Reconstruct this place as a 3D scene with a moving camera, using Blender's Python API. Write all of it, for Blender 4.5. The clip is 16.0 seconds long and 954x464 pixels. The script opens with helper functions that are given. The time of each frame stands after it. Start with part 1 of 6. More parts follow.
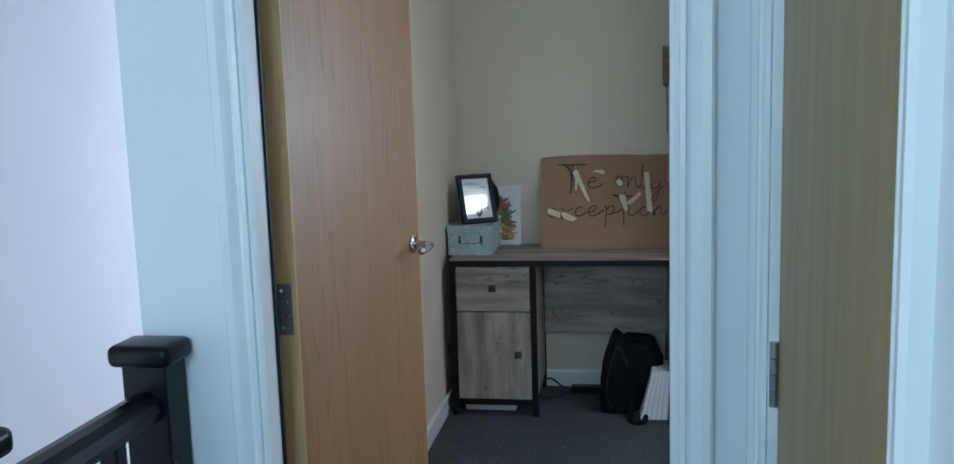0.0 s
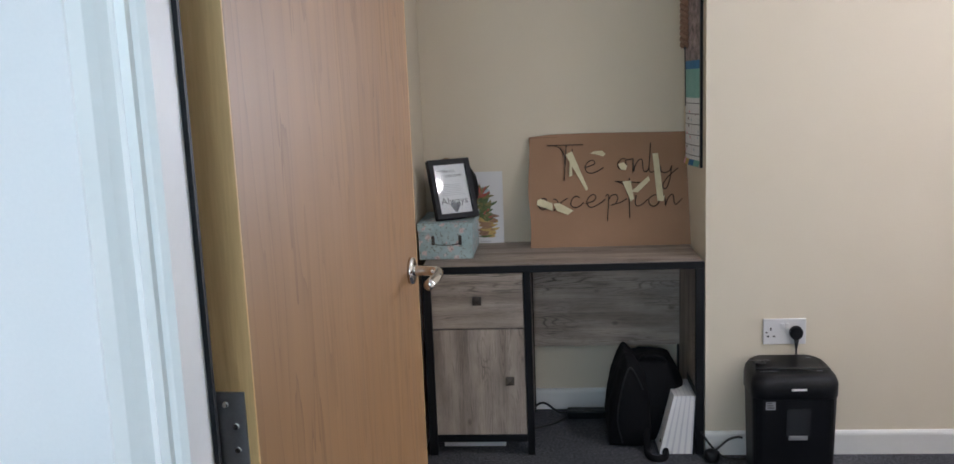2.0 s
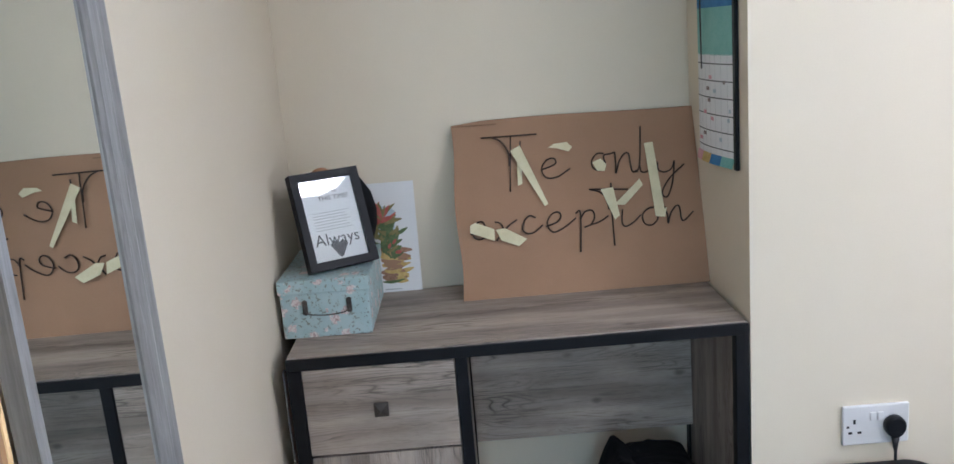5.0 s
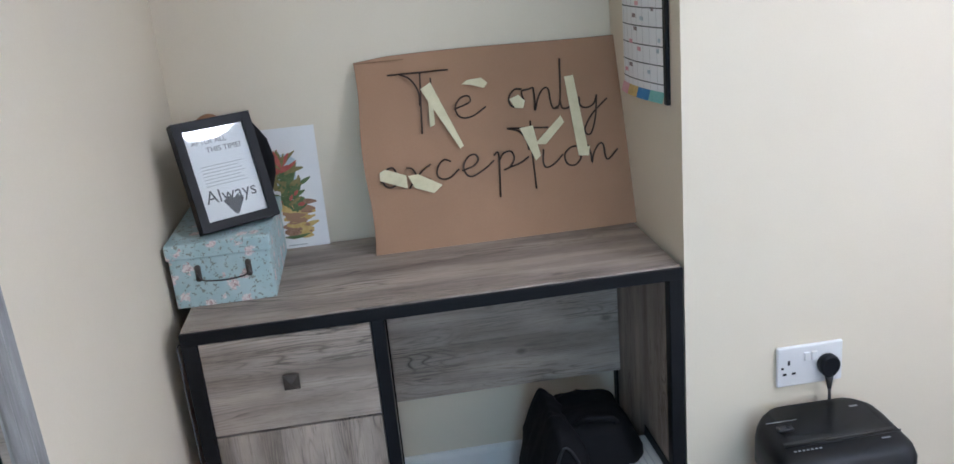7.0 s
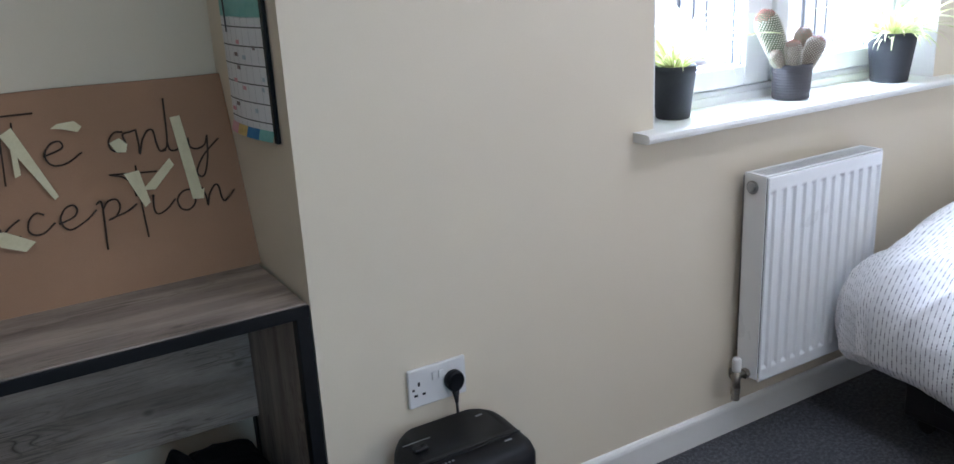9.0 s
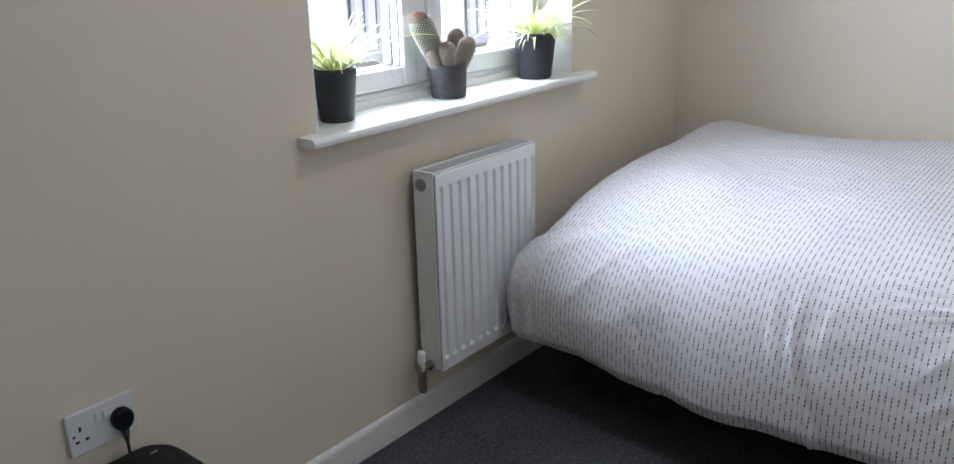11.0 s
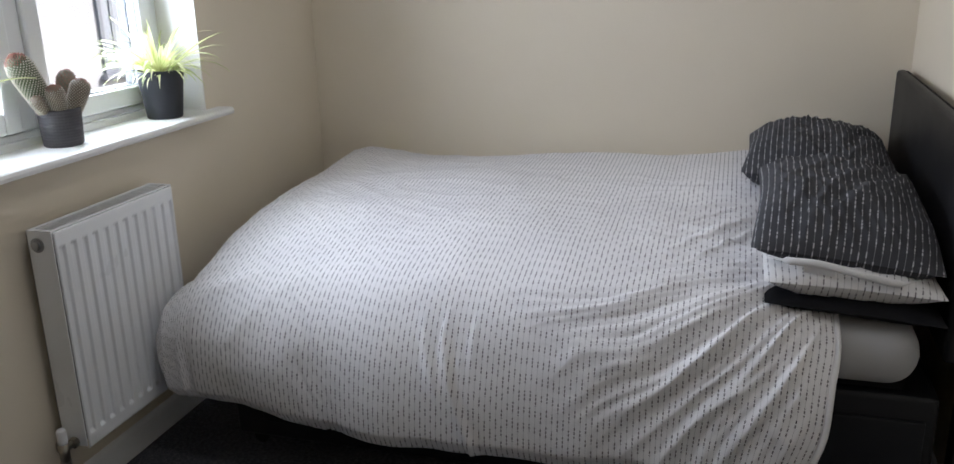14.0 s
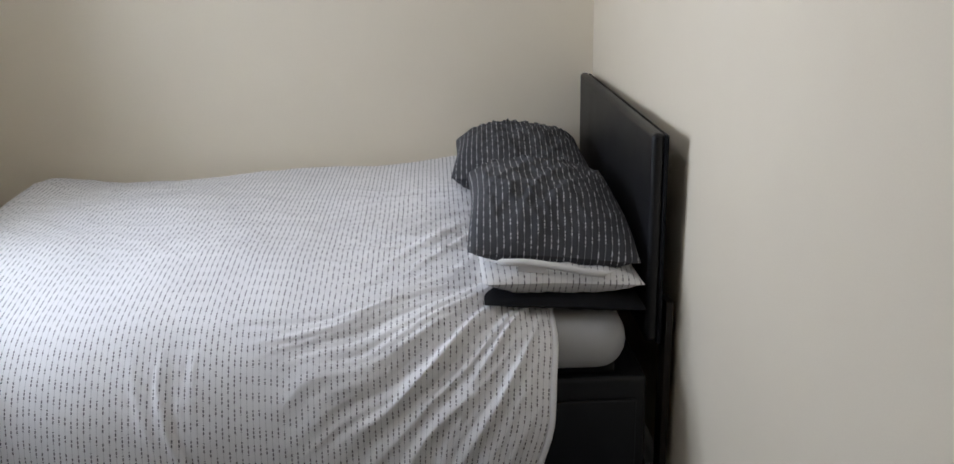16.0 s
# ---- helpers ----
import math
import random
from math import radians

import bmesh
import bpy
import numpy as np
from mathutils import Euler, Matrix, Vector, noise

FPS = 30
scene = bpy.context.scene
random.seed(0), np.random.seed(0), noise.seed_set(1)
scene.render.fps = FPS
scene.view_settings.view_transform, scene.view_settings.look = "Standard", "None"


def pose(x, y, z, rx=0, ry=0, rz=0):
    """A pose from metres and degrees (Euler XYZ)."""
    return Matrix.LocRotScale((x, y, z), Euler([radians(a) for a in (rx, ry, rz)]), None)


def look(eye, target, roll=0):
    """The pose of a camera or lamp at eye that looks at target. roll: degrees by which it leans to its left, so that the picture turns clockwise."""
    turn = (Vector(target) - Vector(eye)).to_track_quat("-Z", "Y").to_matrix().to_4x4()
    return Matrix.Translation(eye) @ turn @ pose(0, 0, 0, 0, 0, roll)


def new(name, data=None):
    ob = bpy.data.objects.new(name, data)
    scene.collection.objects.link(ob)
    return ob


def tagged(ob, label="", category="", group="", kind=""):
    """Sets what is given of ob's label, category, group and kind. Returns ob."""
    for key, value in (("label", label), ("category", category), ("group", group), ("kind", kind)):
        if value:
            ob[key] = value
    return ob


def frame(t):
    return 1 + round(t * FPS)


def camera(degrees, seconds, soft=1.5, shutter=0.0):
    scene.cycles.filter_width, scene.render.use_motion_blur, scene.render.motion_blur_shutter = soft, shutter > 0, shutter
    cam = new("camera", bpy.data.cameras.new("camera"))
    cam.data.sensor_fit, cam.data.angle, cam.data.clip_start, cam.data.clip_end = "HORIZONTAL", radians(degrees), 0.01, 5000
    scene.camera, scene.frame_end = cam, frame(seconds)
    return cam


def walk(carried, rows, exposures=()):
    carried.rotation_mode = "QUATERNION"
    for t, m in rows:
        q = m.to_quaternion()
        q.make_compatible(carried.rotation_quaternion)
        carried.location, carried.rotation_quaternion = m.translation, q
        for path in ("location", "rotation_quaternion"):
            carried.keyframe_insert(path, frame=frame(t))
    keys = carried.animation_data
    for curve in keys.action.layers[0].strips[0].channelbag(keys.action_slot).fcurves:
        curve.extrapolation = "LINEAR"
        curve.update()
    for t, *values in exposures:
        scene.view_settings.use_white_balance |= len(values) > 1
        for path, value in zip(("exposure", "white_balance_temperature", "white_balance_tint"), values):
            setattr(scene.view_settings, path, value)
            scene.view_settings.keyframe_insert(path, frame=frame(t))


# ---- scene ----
cam = camera(57.4, 16.0)

PATH = [
    (0, (-0.246, -3.86, 1.4), (-0.573, -1.906, 1.129), -1.8),
    (0.5, (-0.365, -3.737, 1.378), (-0.66, -1.782, 1.083), -0.1),
    (1, (-0.459, -3.529, 1.378), (-0.739, -1.574, 1.063), 0.2),
    (1.5, (-0.5, -3.348, 1.375), (-0.74, -1.389, 1.054), -0.2),
    (2, (-0.563, -3.119, 1.386), (-0.724, -1.154, 1.055), -2.3),
    (2.5, (-0.541, -2.842, 1.419), (-0.628, -0.882, 1.036), -3.0),
    (3, (-0.495, -2.585, 1.404), (-0.593, -0.624, 1.023), -1.8),
    (3.5, (-0.533, -2.369, 1.437), (-0.621, -0.411, 1.047), -2.4),
    (4, (-0.561, -2.151, 1.419), (-0.58, -0.19, 1.026), -3.6),
    (6.5, (-0.607, -1.631, 1.395), (-0.585, 0.284, 0.819), -5.8),
    (7, (-0.606, -1.637, 1.393), (-0.397, 0.256, 0.782), -5.3),
    (7.5, (-0.595, -1.638, 1.391), (-0.202, 0.218, 0.757), -5.4),
    (8, (-0.595, -1.628, 1.387), (0.083, 0.147, 0.762), -4.2),
    (8.5, (-0.577, -1.627, 1.392), (0.256, 0.088, 0.786), -3.5),
    (9, (-0.557, -1.633, 1.401), (0.417, 0.008, 0.801), -3.0),
    (9.5, (-0.528, -1.636, 1.402), (0.579, -0.088, 0.789), -2.8),
    (12, (-0.48, -1.65, 1.412), (1.184, -0.732, 0.79), -1.2),
    (12.5, (-0.467, -1.659, 1.417), (1.256, -0.862, 0.789), -1.4),
    (13, (-0.46, -1.657, 1.414), (1.306, -0.964, 0.78), -1.4),
    (13.5, (-0.451, -1.669, 1.416), (1.327, -0.975, 0.817), -1.8),
    (14, (-0.425, -1.698, 1.421), (1.407, -1.156, 0.83), -1.3),
    (14.5, (-0.396, -1.727, 1.417), (1.47, -1.313, 0.829), -1.0),
    (15, (-0.38, -1.747, 1.418), (1.49, -1.355, 0.828), -0.6),
    (15.5, (-0.348, -1.739, 1.417), (1.552, -1.518, 0.834), -0.2),
    (16, (-0.36, -1.703, 1.424), (1.551, -1.785, 0.84), -1.2),
]
# stops, white balance and tint that the camera chose on its way
EXPOSURE = [
    (0.0, 0.68, 5050, 9), (0.5, 0.70, 5340, 12), (1.0, 0.76, 5700, 16), (1.5, 0.86, 5840, 18), (2.0, 1.12, 5920, 21), (2.5, 1.44, 5740, 20),
    (3.0, 1.46, 5700, 21), (3.5, 1.48, 5650, 20), (4.0, 1.52, 5540, 19), (6.5, 1.92, 5350, 18), (7.0, 1.78, 5310, 18), (7.5, 1.58, 5310, 18),
    (8.0, 1.45, 5310, 18), (8.5, 1.18, 5330, 17), (9.0, 0.83, 5360, 17), (9.7, 0.50, 5430, 17), (12.0, -0.14, 5880, 16), (13.0, -0.26, 5950, 16), (15.0, -0.28, 6050, 16), (16.0, -0.08, 6030, 15),
]
walk(cam, [(t, look(eye, target, roll)) for t, eye, target, roll in PATH], EXPOSURE)

# ---------- world and lights ----------
world = bpy.data.worlds.new("sky")
scene.world = world
world.use_nodes = True
wn = world.node_tree
sky = wn.nodes.new("ShaderNodeTexSky")
sky.sky_type = "NISHITA"
sky.sun_disc = False
sky.sun_elevation, sky.sun_rotation = radians(31), radians(135)
sky.air_density, sky.dust_density = 1.0, 4.0
bg = wn.nodes["Background"]
bg.inputs["Strength"].default_value = 0.15
wn.links.new(sky.outputs[0], bg.inputs["Color"])


def lamp(name, kind, m, energy, color, **kw):
    d = bpy.data.lights.new(name, kind)
    d.energy, d.color = energy, color
    for k, v in kw.items():
        if k == "size":
            d.size = v
        elif k == "size_y":
            d.shape, d.size_y = "RECTANGLE", v
        elif k == "disk":
            d.shape, d.size = "DISK", v
        elif k == "angle":
            d.angle = v
        elif k == "soft":
            d.shadow_soft_size = v
    ob = new(name, d)
    ob.matrix_world = m
    return ob


lamp("sun", "SUN", look((6, -6, 5), (0, 0, 0)), 5.0, (1.0, 0.98, 0.95), angle=radians(10))
# light of the sky and the sunlit house opposite in the bedroom window
lamp("window_light", "AREA", look((1.54, 0.27, 1.37), (1.25, -2.3, 1.30)), 60, (0.87, 0.94, 1.0), size=1.1, size_y=0.76)
# cyan fill lamp for sky light, in an opening added behind the walker
lamp("landing_fill", "AREA", look((-0.85, -4.93, 1.7), (-0.9, -2.4, 1.2)), 9.5, (0.65, 0.97, 1.0), size=1.0, size_y=1.0)
# fill lamp for the stairwell wall, in an opening added at the unseen end
lamp("stair_fill", "AREA", look((-1.62, 0.97, 1.0), (-2.0, -1.2, 0.9)), 17.5, (1.0, 0.955, 0.965), size=0.8, size_y=1.6)
# ceiling lamp of the bedroom
lamp("ceiling_bulb", "AREA", pose(0.97, -1.12, 2.30), 3.2, (1.0, 0.95, 0.88), disk=0.28)


# ---------- node materials ----------
def rgba(c):
    return (c[0], c[1], c[2], 1.0)


def material(name, color, rough=0.6, metal=0.0, spec=0.5):
    m = bpy.data.materials.new(name)
    m.use_nodes = True
    p = m.node_tree.nodes["Principled BSDF"]
    p.inputs["Base Color"].default_value = rgba(color)
    p.inputs["Roughness"].default_value = rough
    p.inputs["Metallic"].default_value = metal
    p.inputs["Specular IOR Level"].default_value = spec
    return m


def add(m, kind, **inputs):
    n = m.node_tree.nodes.new(kind)
    for k, v in inputs.items():
        n.inputs[k].default_value = v
    return n


def wire(m, a, b):
    m.node_tree.links.new(a, b)


def principled(m):
    return m.node_tree.nodes["Principled BSDF"]


def math_node(m, op, a, b=0.0, c=0.0):
    n = m.node_tree.nodes.new("ShaderNodeMath")
    n.operation = op
    for i, v in enumerate((a, b, c)):
        if hasattr(v, "links"):
            wire(m, v, n.inputs[i])
        else:
            n.inputs[i].default_value = v
    return n.outputs[0]


def mapped(m, scale=(1, 1, 1), space="Object"):
    tc = m.node_tree.nodes.new("ShaderNodeTexCoord")
    mp = m.node_tree.nodes.new("ShaderNodeMapping")
    mp.inputs["Scale"].default_value = scale
    wire(m, tc.outputs[space], mp.inputs[0])
    return mp.outputs[0]


def noise_tex(m, vec, scale, detail=4.0, rough=0.55, distortion=0.0):
    n = add(m, "ShaderNodeTexNoise", Scale=scale, Detail=detail, Roughness=rough, Distortion=distortion)
    wire(m, vec, n.inputs["Vector"])
    return n.outputs["Fac"]


def ramp(m, fac, stops):
    n = m.node_tree.nodes.new("ShaderNodeValToRGB")
    e = n.color_ramp.elements
    e[0].position, e[0].color = stops[0][0], rgba(stops[0][1])
    e[1].position, e[1].color = stops[-1][0], rgba(stops[-1][1])
    for pos, c in stops[1:-1]:
        x = e.new(pos)
        x.color = rgba(c)
    wire(m, fac, n.inputs[0])
    return n.outputs[0]


def mix(m, fac, a, b):
    n = m.node_tree.nodes.new("ShaderNodeMix")
    n.data_type = "RGBA"
    for sock, v in ((n.inputs[0], fac), (n.inputs[6], a), (n.inputs[7], b)):
        if hasattr(v, "links"):
            wire(m, v, sock)
        else:
            sock.default_value = v if isinstance(v, float) else rgba(v)
    return n.outputs[2]


def bump(m, height, strength=0.2, distance=0.002):
    n = add(m, "ShaderNodeBump", Strength=strength, Distance=distance)
    wire(m, height, n.inputs["Height"])
    wire(m, n.outputs[0], principled(m).inputs["Normal"])


def mottled(name, c1, c2, rough=0.6, scale=3.0, fine=180.0, relief=0.15, dist=0.001, metal=0.0, spec=0.5):
    """Two-scale colour drift with a fine grain relief."""
    m = material(name, c1, rough, metal, spec)
    v = mapped(m)
    big = noise_tex(m, v, scale, 4)
    small = noise_tex(m, v, fine, 2)
    f = math_node(m, "ADD", math_node(m, "MULTIPLY", big, 0.7), math_node(m, "MULTIPLY", small, 0.3))
    wire(m, ramp(m, f, [(0.3, c1), (0.7, c2)]), principled(m).inputs["Base Color"])
    r = math_node(m, "MULTIPLY_ADD", big, 0.2, rough - 0.1)
    wire(m, r, principled(m).inputs["Roughness"])
    bump(m, small, relief, dist)
    return m


def wood(name, dark, mid, light, axis, stretch=14.0, scale=9.0, rough=0.5, relief=0.2, knots=True, figure=0.26):
    """Streaked grain that runs along one axis, with cathedral figure and fine pores."""
    m = material(name, mid, rough)
    s = [stretch] * 3
    s["xyz".index(axis)] = 1.0
    v = mapped(m, tuple(a / stretch for a in s))
    warp = noise_tex(m, v, scale * 0.5, 2, 0.45, 0.9)
    n1 = noise_tex(m, v, scale * 3.6, 8, 0.66, 0.8)
    n2 = noise_tex(m, v, scale * 30.0, 4, 0.65)
    rings = math_node(m, "FRACT", math_node(m, "MULTIPLY", warp, 16.0))
    rings = math_node(m, "POWER", math_node(m, "MULTIPLY", math_node(m, "ABSOLUTE", math_node(m, "SUBTRACT", rings, 0.5)), 2.0), 5.0)
    patch = noise_tex(m, v, scale * 0.8, 2)
    k = figure if knots else 0.06
    rings = math_node(m, "MULTIPLY", rings, math_node(m, "MULTIPLY_ADD", patch, 1.6, -0.25))
    f = math_node(m, "ADD", math_node(m, "MULTIPLY", n1, 0.66), math_node(m, "MULTIPLY", n2, 0.28))
    f = math_node(m, "SUBTRACT", math_node(m, "ADD", f, 0.06 if knots else 0.0), math_node(m, "MULTIPLY", rings, k))
    wire(m, ramp(m, f, [(0.26, dark), (0.47, mid), (0.66, light)]), principled(m).inputs["Base Color"])
    bump(m, f, relief, 0.0015)
    return m


def veneer(name, dark, mid, light, rough=0.42):
    """Smooth crown-cut veneer: pale pointed flames with thin dark edges, drawn out along z."""
    m = material(name, mid, rough)
    v = mapped(m, (1.0, 1.0, 0.075))
    field = noise_tex(m, v, 4.6, 5.0, 0.56, 0.15)
    tone = noise_tex(m, mapped(m, (1.0, 1.0, 0.3)), 2.6, 3, 0.5)
    pores = noise_tex(m, mapped(m, (1.0, 1.0, 0.03)), 210.0, 3, 0.6)
    streak = noise_tex(m, mapped(m, (1.0, 1.0, 0.025)), 34.0, 4, 0.6)
    saw = math_node(m, "FRACT", math_node(m, "MULTIPLY", field, 19.0))
    line = math_node(m, "POWER", saw, 7.0)
    where = math_node(m, "MULTIPLY_ADD", noise_tex(m, mapped(m, (1.0, 1.0, 0.25)), 5.0, 2), 2.6, -0.65)
    node = m.node_tree.nodes.new("ShaderNodeClamp")
    wire(m, where, node.inputs[0])
    line = math_node(m, "MULTIPLY", line, node.outputs[0])
    f = math_node(m, "ADD", math_node(m, "MULTIPLY", tone, 0.55), math_node(m, "MULTIPLY", streak, 0.35))
    f = math_node(m, "ADD", f, math_node(m, "MULTIPLY", pores, 0.12))
    f = math_node(m, "SUBTRACT", f, math_node(m, "MULTIPLY", saw, 0.07))
    base = ramp(m, f, [(0.30, mid), (0.62, light)])
    wire(m, mix(m, math_node(m, "MULTIPLY", line, 0.66), base, dark), principled(m).inputs["Base Color"])
    wire(m, math_node(m, "MULTIPLY_ADD", streak, 0.15, rough - 0.07), principled(m).inputs["Roughness"])
    bump(m, math_node(m, "SUBTRACT", pores, math_node(m, "MULTIPLY", line, 0.5)), 0.05, 0.001)
    return m


def weathered(name, axis, seed, dark=(0.040, 0.031, 0.027), low=(0.240, 0.201, 0.171), high=(0.50, 0.425, 0.365)):
    """Grey rough-sawn plank print: tonal boards, close broken grain lines, crown figure and small knots."""
    m = material(name, low, 0.58)

    def along(k):
        sc = [1.0, 1.0, 1.0]
        sc["xyz".index(axis)] = k
        vec = mapped(m, tuple(sc))
        vec.node.inputs["Location"].default_value = (seed, seed * 0.7, seed * 1.3)
        return vec
    boards = noise_tex(m, along(0.10), 16.0, 2, 0.5)
    haze = noise_tex(m, along(0.45), 14.0, 5, 0.65)
    grain = noise_tex(m, along(0.035), 210.0, 5, 0.7, 0.25)
    fine = noise_tex(m, along(0.07), 620.0, 2, 0.6)
    patch = noise_tex(m, along(0.22), 9.0, 3, 0.6)
    field = noise_tex(m, along(0.13), 11.0, 2, 0.45, 0.5)
    rings = math_node(m, "FRACT", math_node(m, "MULTIPLY", field, 26.0))
    rings = math_node(m, "POWER", math_node(m, "MULTIPLY", math_node(m, "ABSOLUTE", math_node(m, "SUBTRACT", rings, 0.5)), 2.0), 4.0)
    on = m.node_tree.nodes.new("ShaderNodeMapRange")
    on.inputs[1].default_value, on.inputs[2].default_value = 0.47, 0.66
    wire(m, patch, on.inputs[0])
    crack = m.node_tree.nodes.new("ShaderNodeMapRange")
    crack.inputs[1].default_value, crack.inputs[2].default_value = 0.45, 0.385
    wire(m, grain, crack.inputs[0])
    knots = add(m, "ShaderNodeTexVoronoi", Scale=7.5)
    wire(m, along(0.55), knots.inputs["Vector"])
    spot = m.node_tree.nodes.new("ShaderNodeMapRange")
    spot.inputs[1].default_value, spot.inputs[2].default_value = 0.085, 0.03
    wire(m, knots.outputs["Distance"], spot.inputs[0])
    f = math_node(m, "ADD", math_node(m, "MULTIPLY", boards, 0.75), math_node(m, "MULTIPLY", haze, 0.30))
    f = math_node(m, "ADD", f, math_node(m, "MULTIPLY", fine, 0.16))
    base = ramp(m, f, [(0.47, low), (0.75, high)])
    # close parallel saw grain in some of the boards
    sep = m.node_tree.nodes.new("ShaderNodeSeparateXYZ")
    wire(m, mapped(m), sep.inputs[0])
    across = sep.outputs[2 if axis == "x" else 0]
    if axis == "x":
        across = math_node(m, "ADD", across, sep.outputs[1])
    sway = noise_tex(m, along(0.12), 20.0, 2, 0.5)
    saw = math_node(m, "FRACT", math_node(m, "MULTIPLY_ADD", across, 150.0, math_node(m, "MULTIPLY", sway, 9.0)))
    saw = math_node(m, "POWER", saw, 3.0)
    band = m.node_tree.nodes.new("ShaderNodeMapRange")
    band.inputs[1].default_value, band.inputs[2].default_value = 0.50, 0.62
    wire(m, noise_tex(m, along(0.30), 13.0, 3, 0.6), band.inputs[0])
    saw = math_node(m, "MULTIPLY", saw, math_node(m, "MULTIPLY", band.outputs[0], haze))
    marks = math_node(m, "MULTIPLY", rings, math_node(m, "MULTIPLY", on.outputs[0], 0.92))
    cr = math_node(m, "MULTIPLY", crack.outputs[0], math_node(m, "MULTIPLY_ADD", on.outputs[0], 0.55, 0.30))
    marks = math_node(m, "MAXIMUM", math_node(m, "MAXIMUM", math_node(m, "MAXIMUM", marks, math_node(m, "MULTIPLY", saw, 1.1)), cr), math_node(m, "MULTIPLY", spot.outputs[0], 0.55))
    wire(m, mix(m, marks, base, dark), principled(m).inputs["Base Color"])
    bump(m, math_node(m, "SUBTRACT", math_node(m, "MULTIPLY", fine, 0.4), marks), 0.25, 0.0012)
    return m


wall_paint = mottled("cream_wall_paint", (0.715, 0.638, 0.512), (0.765, 0.692, 0.560), 0.75, 1.5, 260, 0.10, 0.0008, spec=0.3)
ceiling_paint = mottled("white_ceiling_paint", (0.80, 0.79, 0.77), (0.84, 0.83, 0.81), 0.85, 2.0, 200, 0.1)
landing_paint = mottled("white_landing_paint", (0.76, 0.77, 0.77), (0.82, 0.82, 0.82), 0.75, 1.5, 260, 0.10, 0.0008, spec=0.3)
gloss_white = mottled("white_gloss_woodwork", (0.78, 0.78, 0.76), (0.83, 0.83, 0.81), 0.32, 2.5, 90, 0.08)
plastic_white = mottled("white_plastic", (0.69, 0.69, 0.70), (0.74, 0.74, 0.75), 0.35, 5, 300, 0.03)
upvc = mottled("white_upvc_frame", (0.76, 0.78, 0.78), (0.81, 0.82, 0.82), 0.35, 4, 200, 0.03)
dark_upvc = mottled("dark_grey_outer_frame", (0.035, 0.038, 0.045), (0.05, 0.053, 0.06), 0.45, 6, 200, 0.05)
radiator_white = mottled("white_radiator_enamel", (0.78, 0.80, 0.82), (0.83, 0.84, 0.85), 0.3, 3, 160, 0.03)
# dark colour standing in for the shade between the radiator panels
radiator_shade = material("dark_radiator_shade", (0.10, 0.10, 0.10), 0.7)
black_steel = mottled("black_powder_coated_steel", (0.005, 0.0055, 0.007), (0.010, 0.0105, 0.013), 0.45, 8, 500, 0.12, spec=0.25)
black_paint = mottled("black_gloss_paint", (0.003, 0.0036, 0.006), (0.006, 0.007, 0.011), 0.30, 9, 120, 0.10, spec=0.2)
black_plastic = mottled("black_plastic", (0.004, 0.0048, 0.0065), (0.008, 0.009, 0.012), 0.42, 6, 900, 0.15, spec=0.25)
smoked = material("smoked_window_plastic", (0.03, 0.032, 0.036), 0.15)
far_frame = mottled("pale_grey_far_frame", (0.34, 0.36, 0.40), (0.42, 0.44, 0.48), 0.5, 3, 60, 0.05)
grey_plastic = mottled("mid_grey_plastic", (0.22, 0.23, 0.25), (0.28, 0.29, 0.31), 0.4, 6, 300, 0.05)
chrome = material("polished_chrome", (0.72, 0.70, 0.68), 0.12, 1.0)
steel = mottled("satin_steel_hinge", (0.30, 0.31, 0.33), (0.40, 0.41, 0.43), 0.38, 12, 300, 0.08, metal=1.0)
bronze = mottled("dark_bronze_knob", (0.07, 0.06, 0.055), (0.13, 0.115, 0.10), 0.45, 40, 300, 0.2, metal=0.7)
brass_dull = mottled("tarnished_brass_valve", (0.28, 0.26, 0.22), (0.45, 0.42, 0.36), 0.3, 30, 200, 0.1, metal=1.0)
oak_door = veneer("oak_veneer_door", (0.115, 0.050, 0.016), (0.250, 0.126, 0.047), (0.350, 0.194, 0.082))
oak_edge = wood("pale_oak_lipping", (0.50, 0.30, 0.12), (0.64, 0.41, 0.18), (0.72, 0.49, 0.24), "z", 22, 14, 0.5, 0.1, False)
cup_door = wood("yellow_oak_veneer", (0.25, 0.18, 0.082), (0.33, 0.25, 0.125), (0.40, 0.315, 0.17), "z", 18, 7, 0.45, 0.08, False)
desk_wood_x = weathered("grey_weathered_wood_along", "x", 3.1)
desk_wood_z = weathered("grey_weathered_wood_upright", "z", 7.4)
desk_wood_y = weathered("grey_weathered_wood_side", "z", 11.9)
mirror_wood = wood("grey_limed_frame", (0.13, 0.13, 0.13), (0.26, 0.26, 0.258), (0.38, 0.38, 0.375), "z", 16, 12, 0.55, 0.25, False)
card = mottled("brown_corrugated_card", (0.33, 0.195, 0.115), (0.39, 0.235, 0.145), 0.85, 4, 400, 0.1)
card_edge = mottled("card_edge", (0.20, 0.12, 0.07), (0.28, 0.17, 0.10), 0.9, 60, 400, 0.2)
wire_dark = mottled("rusty_dark_wire", (0.020, 0.012, 0.009), (0.05, 0.027, 0.018), 0.55, 60, 300, 0.2, metal=0.2)
tape_mat = mottled("masking_tape", (0.62, 0.57, 0.36), (0.74, 0.69, 0.48), 0.7, 30, 300, 0.25)
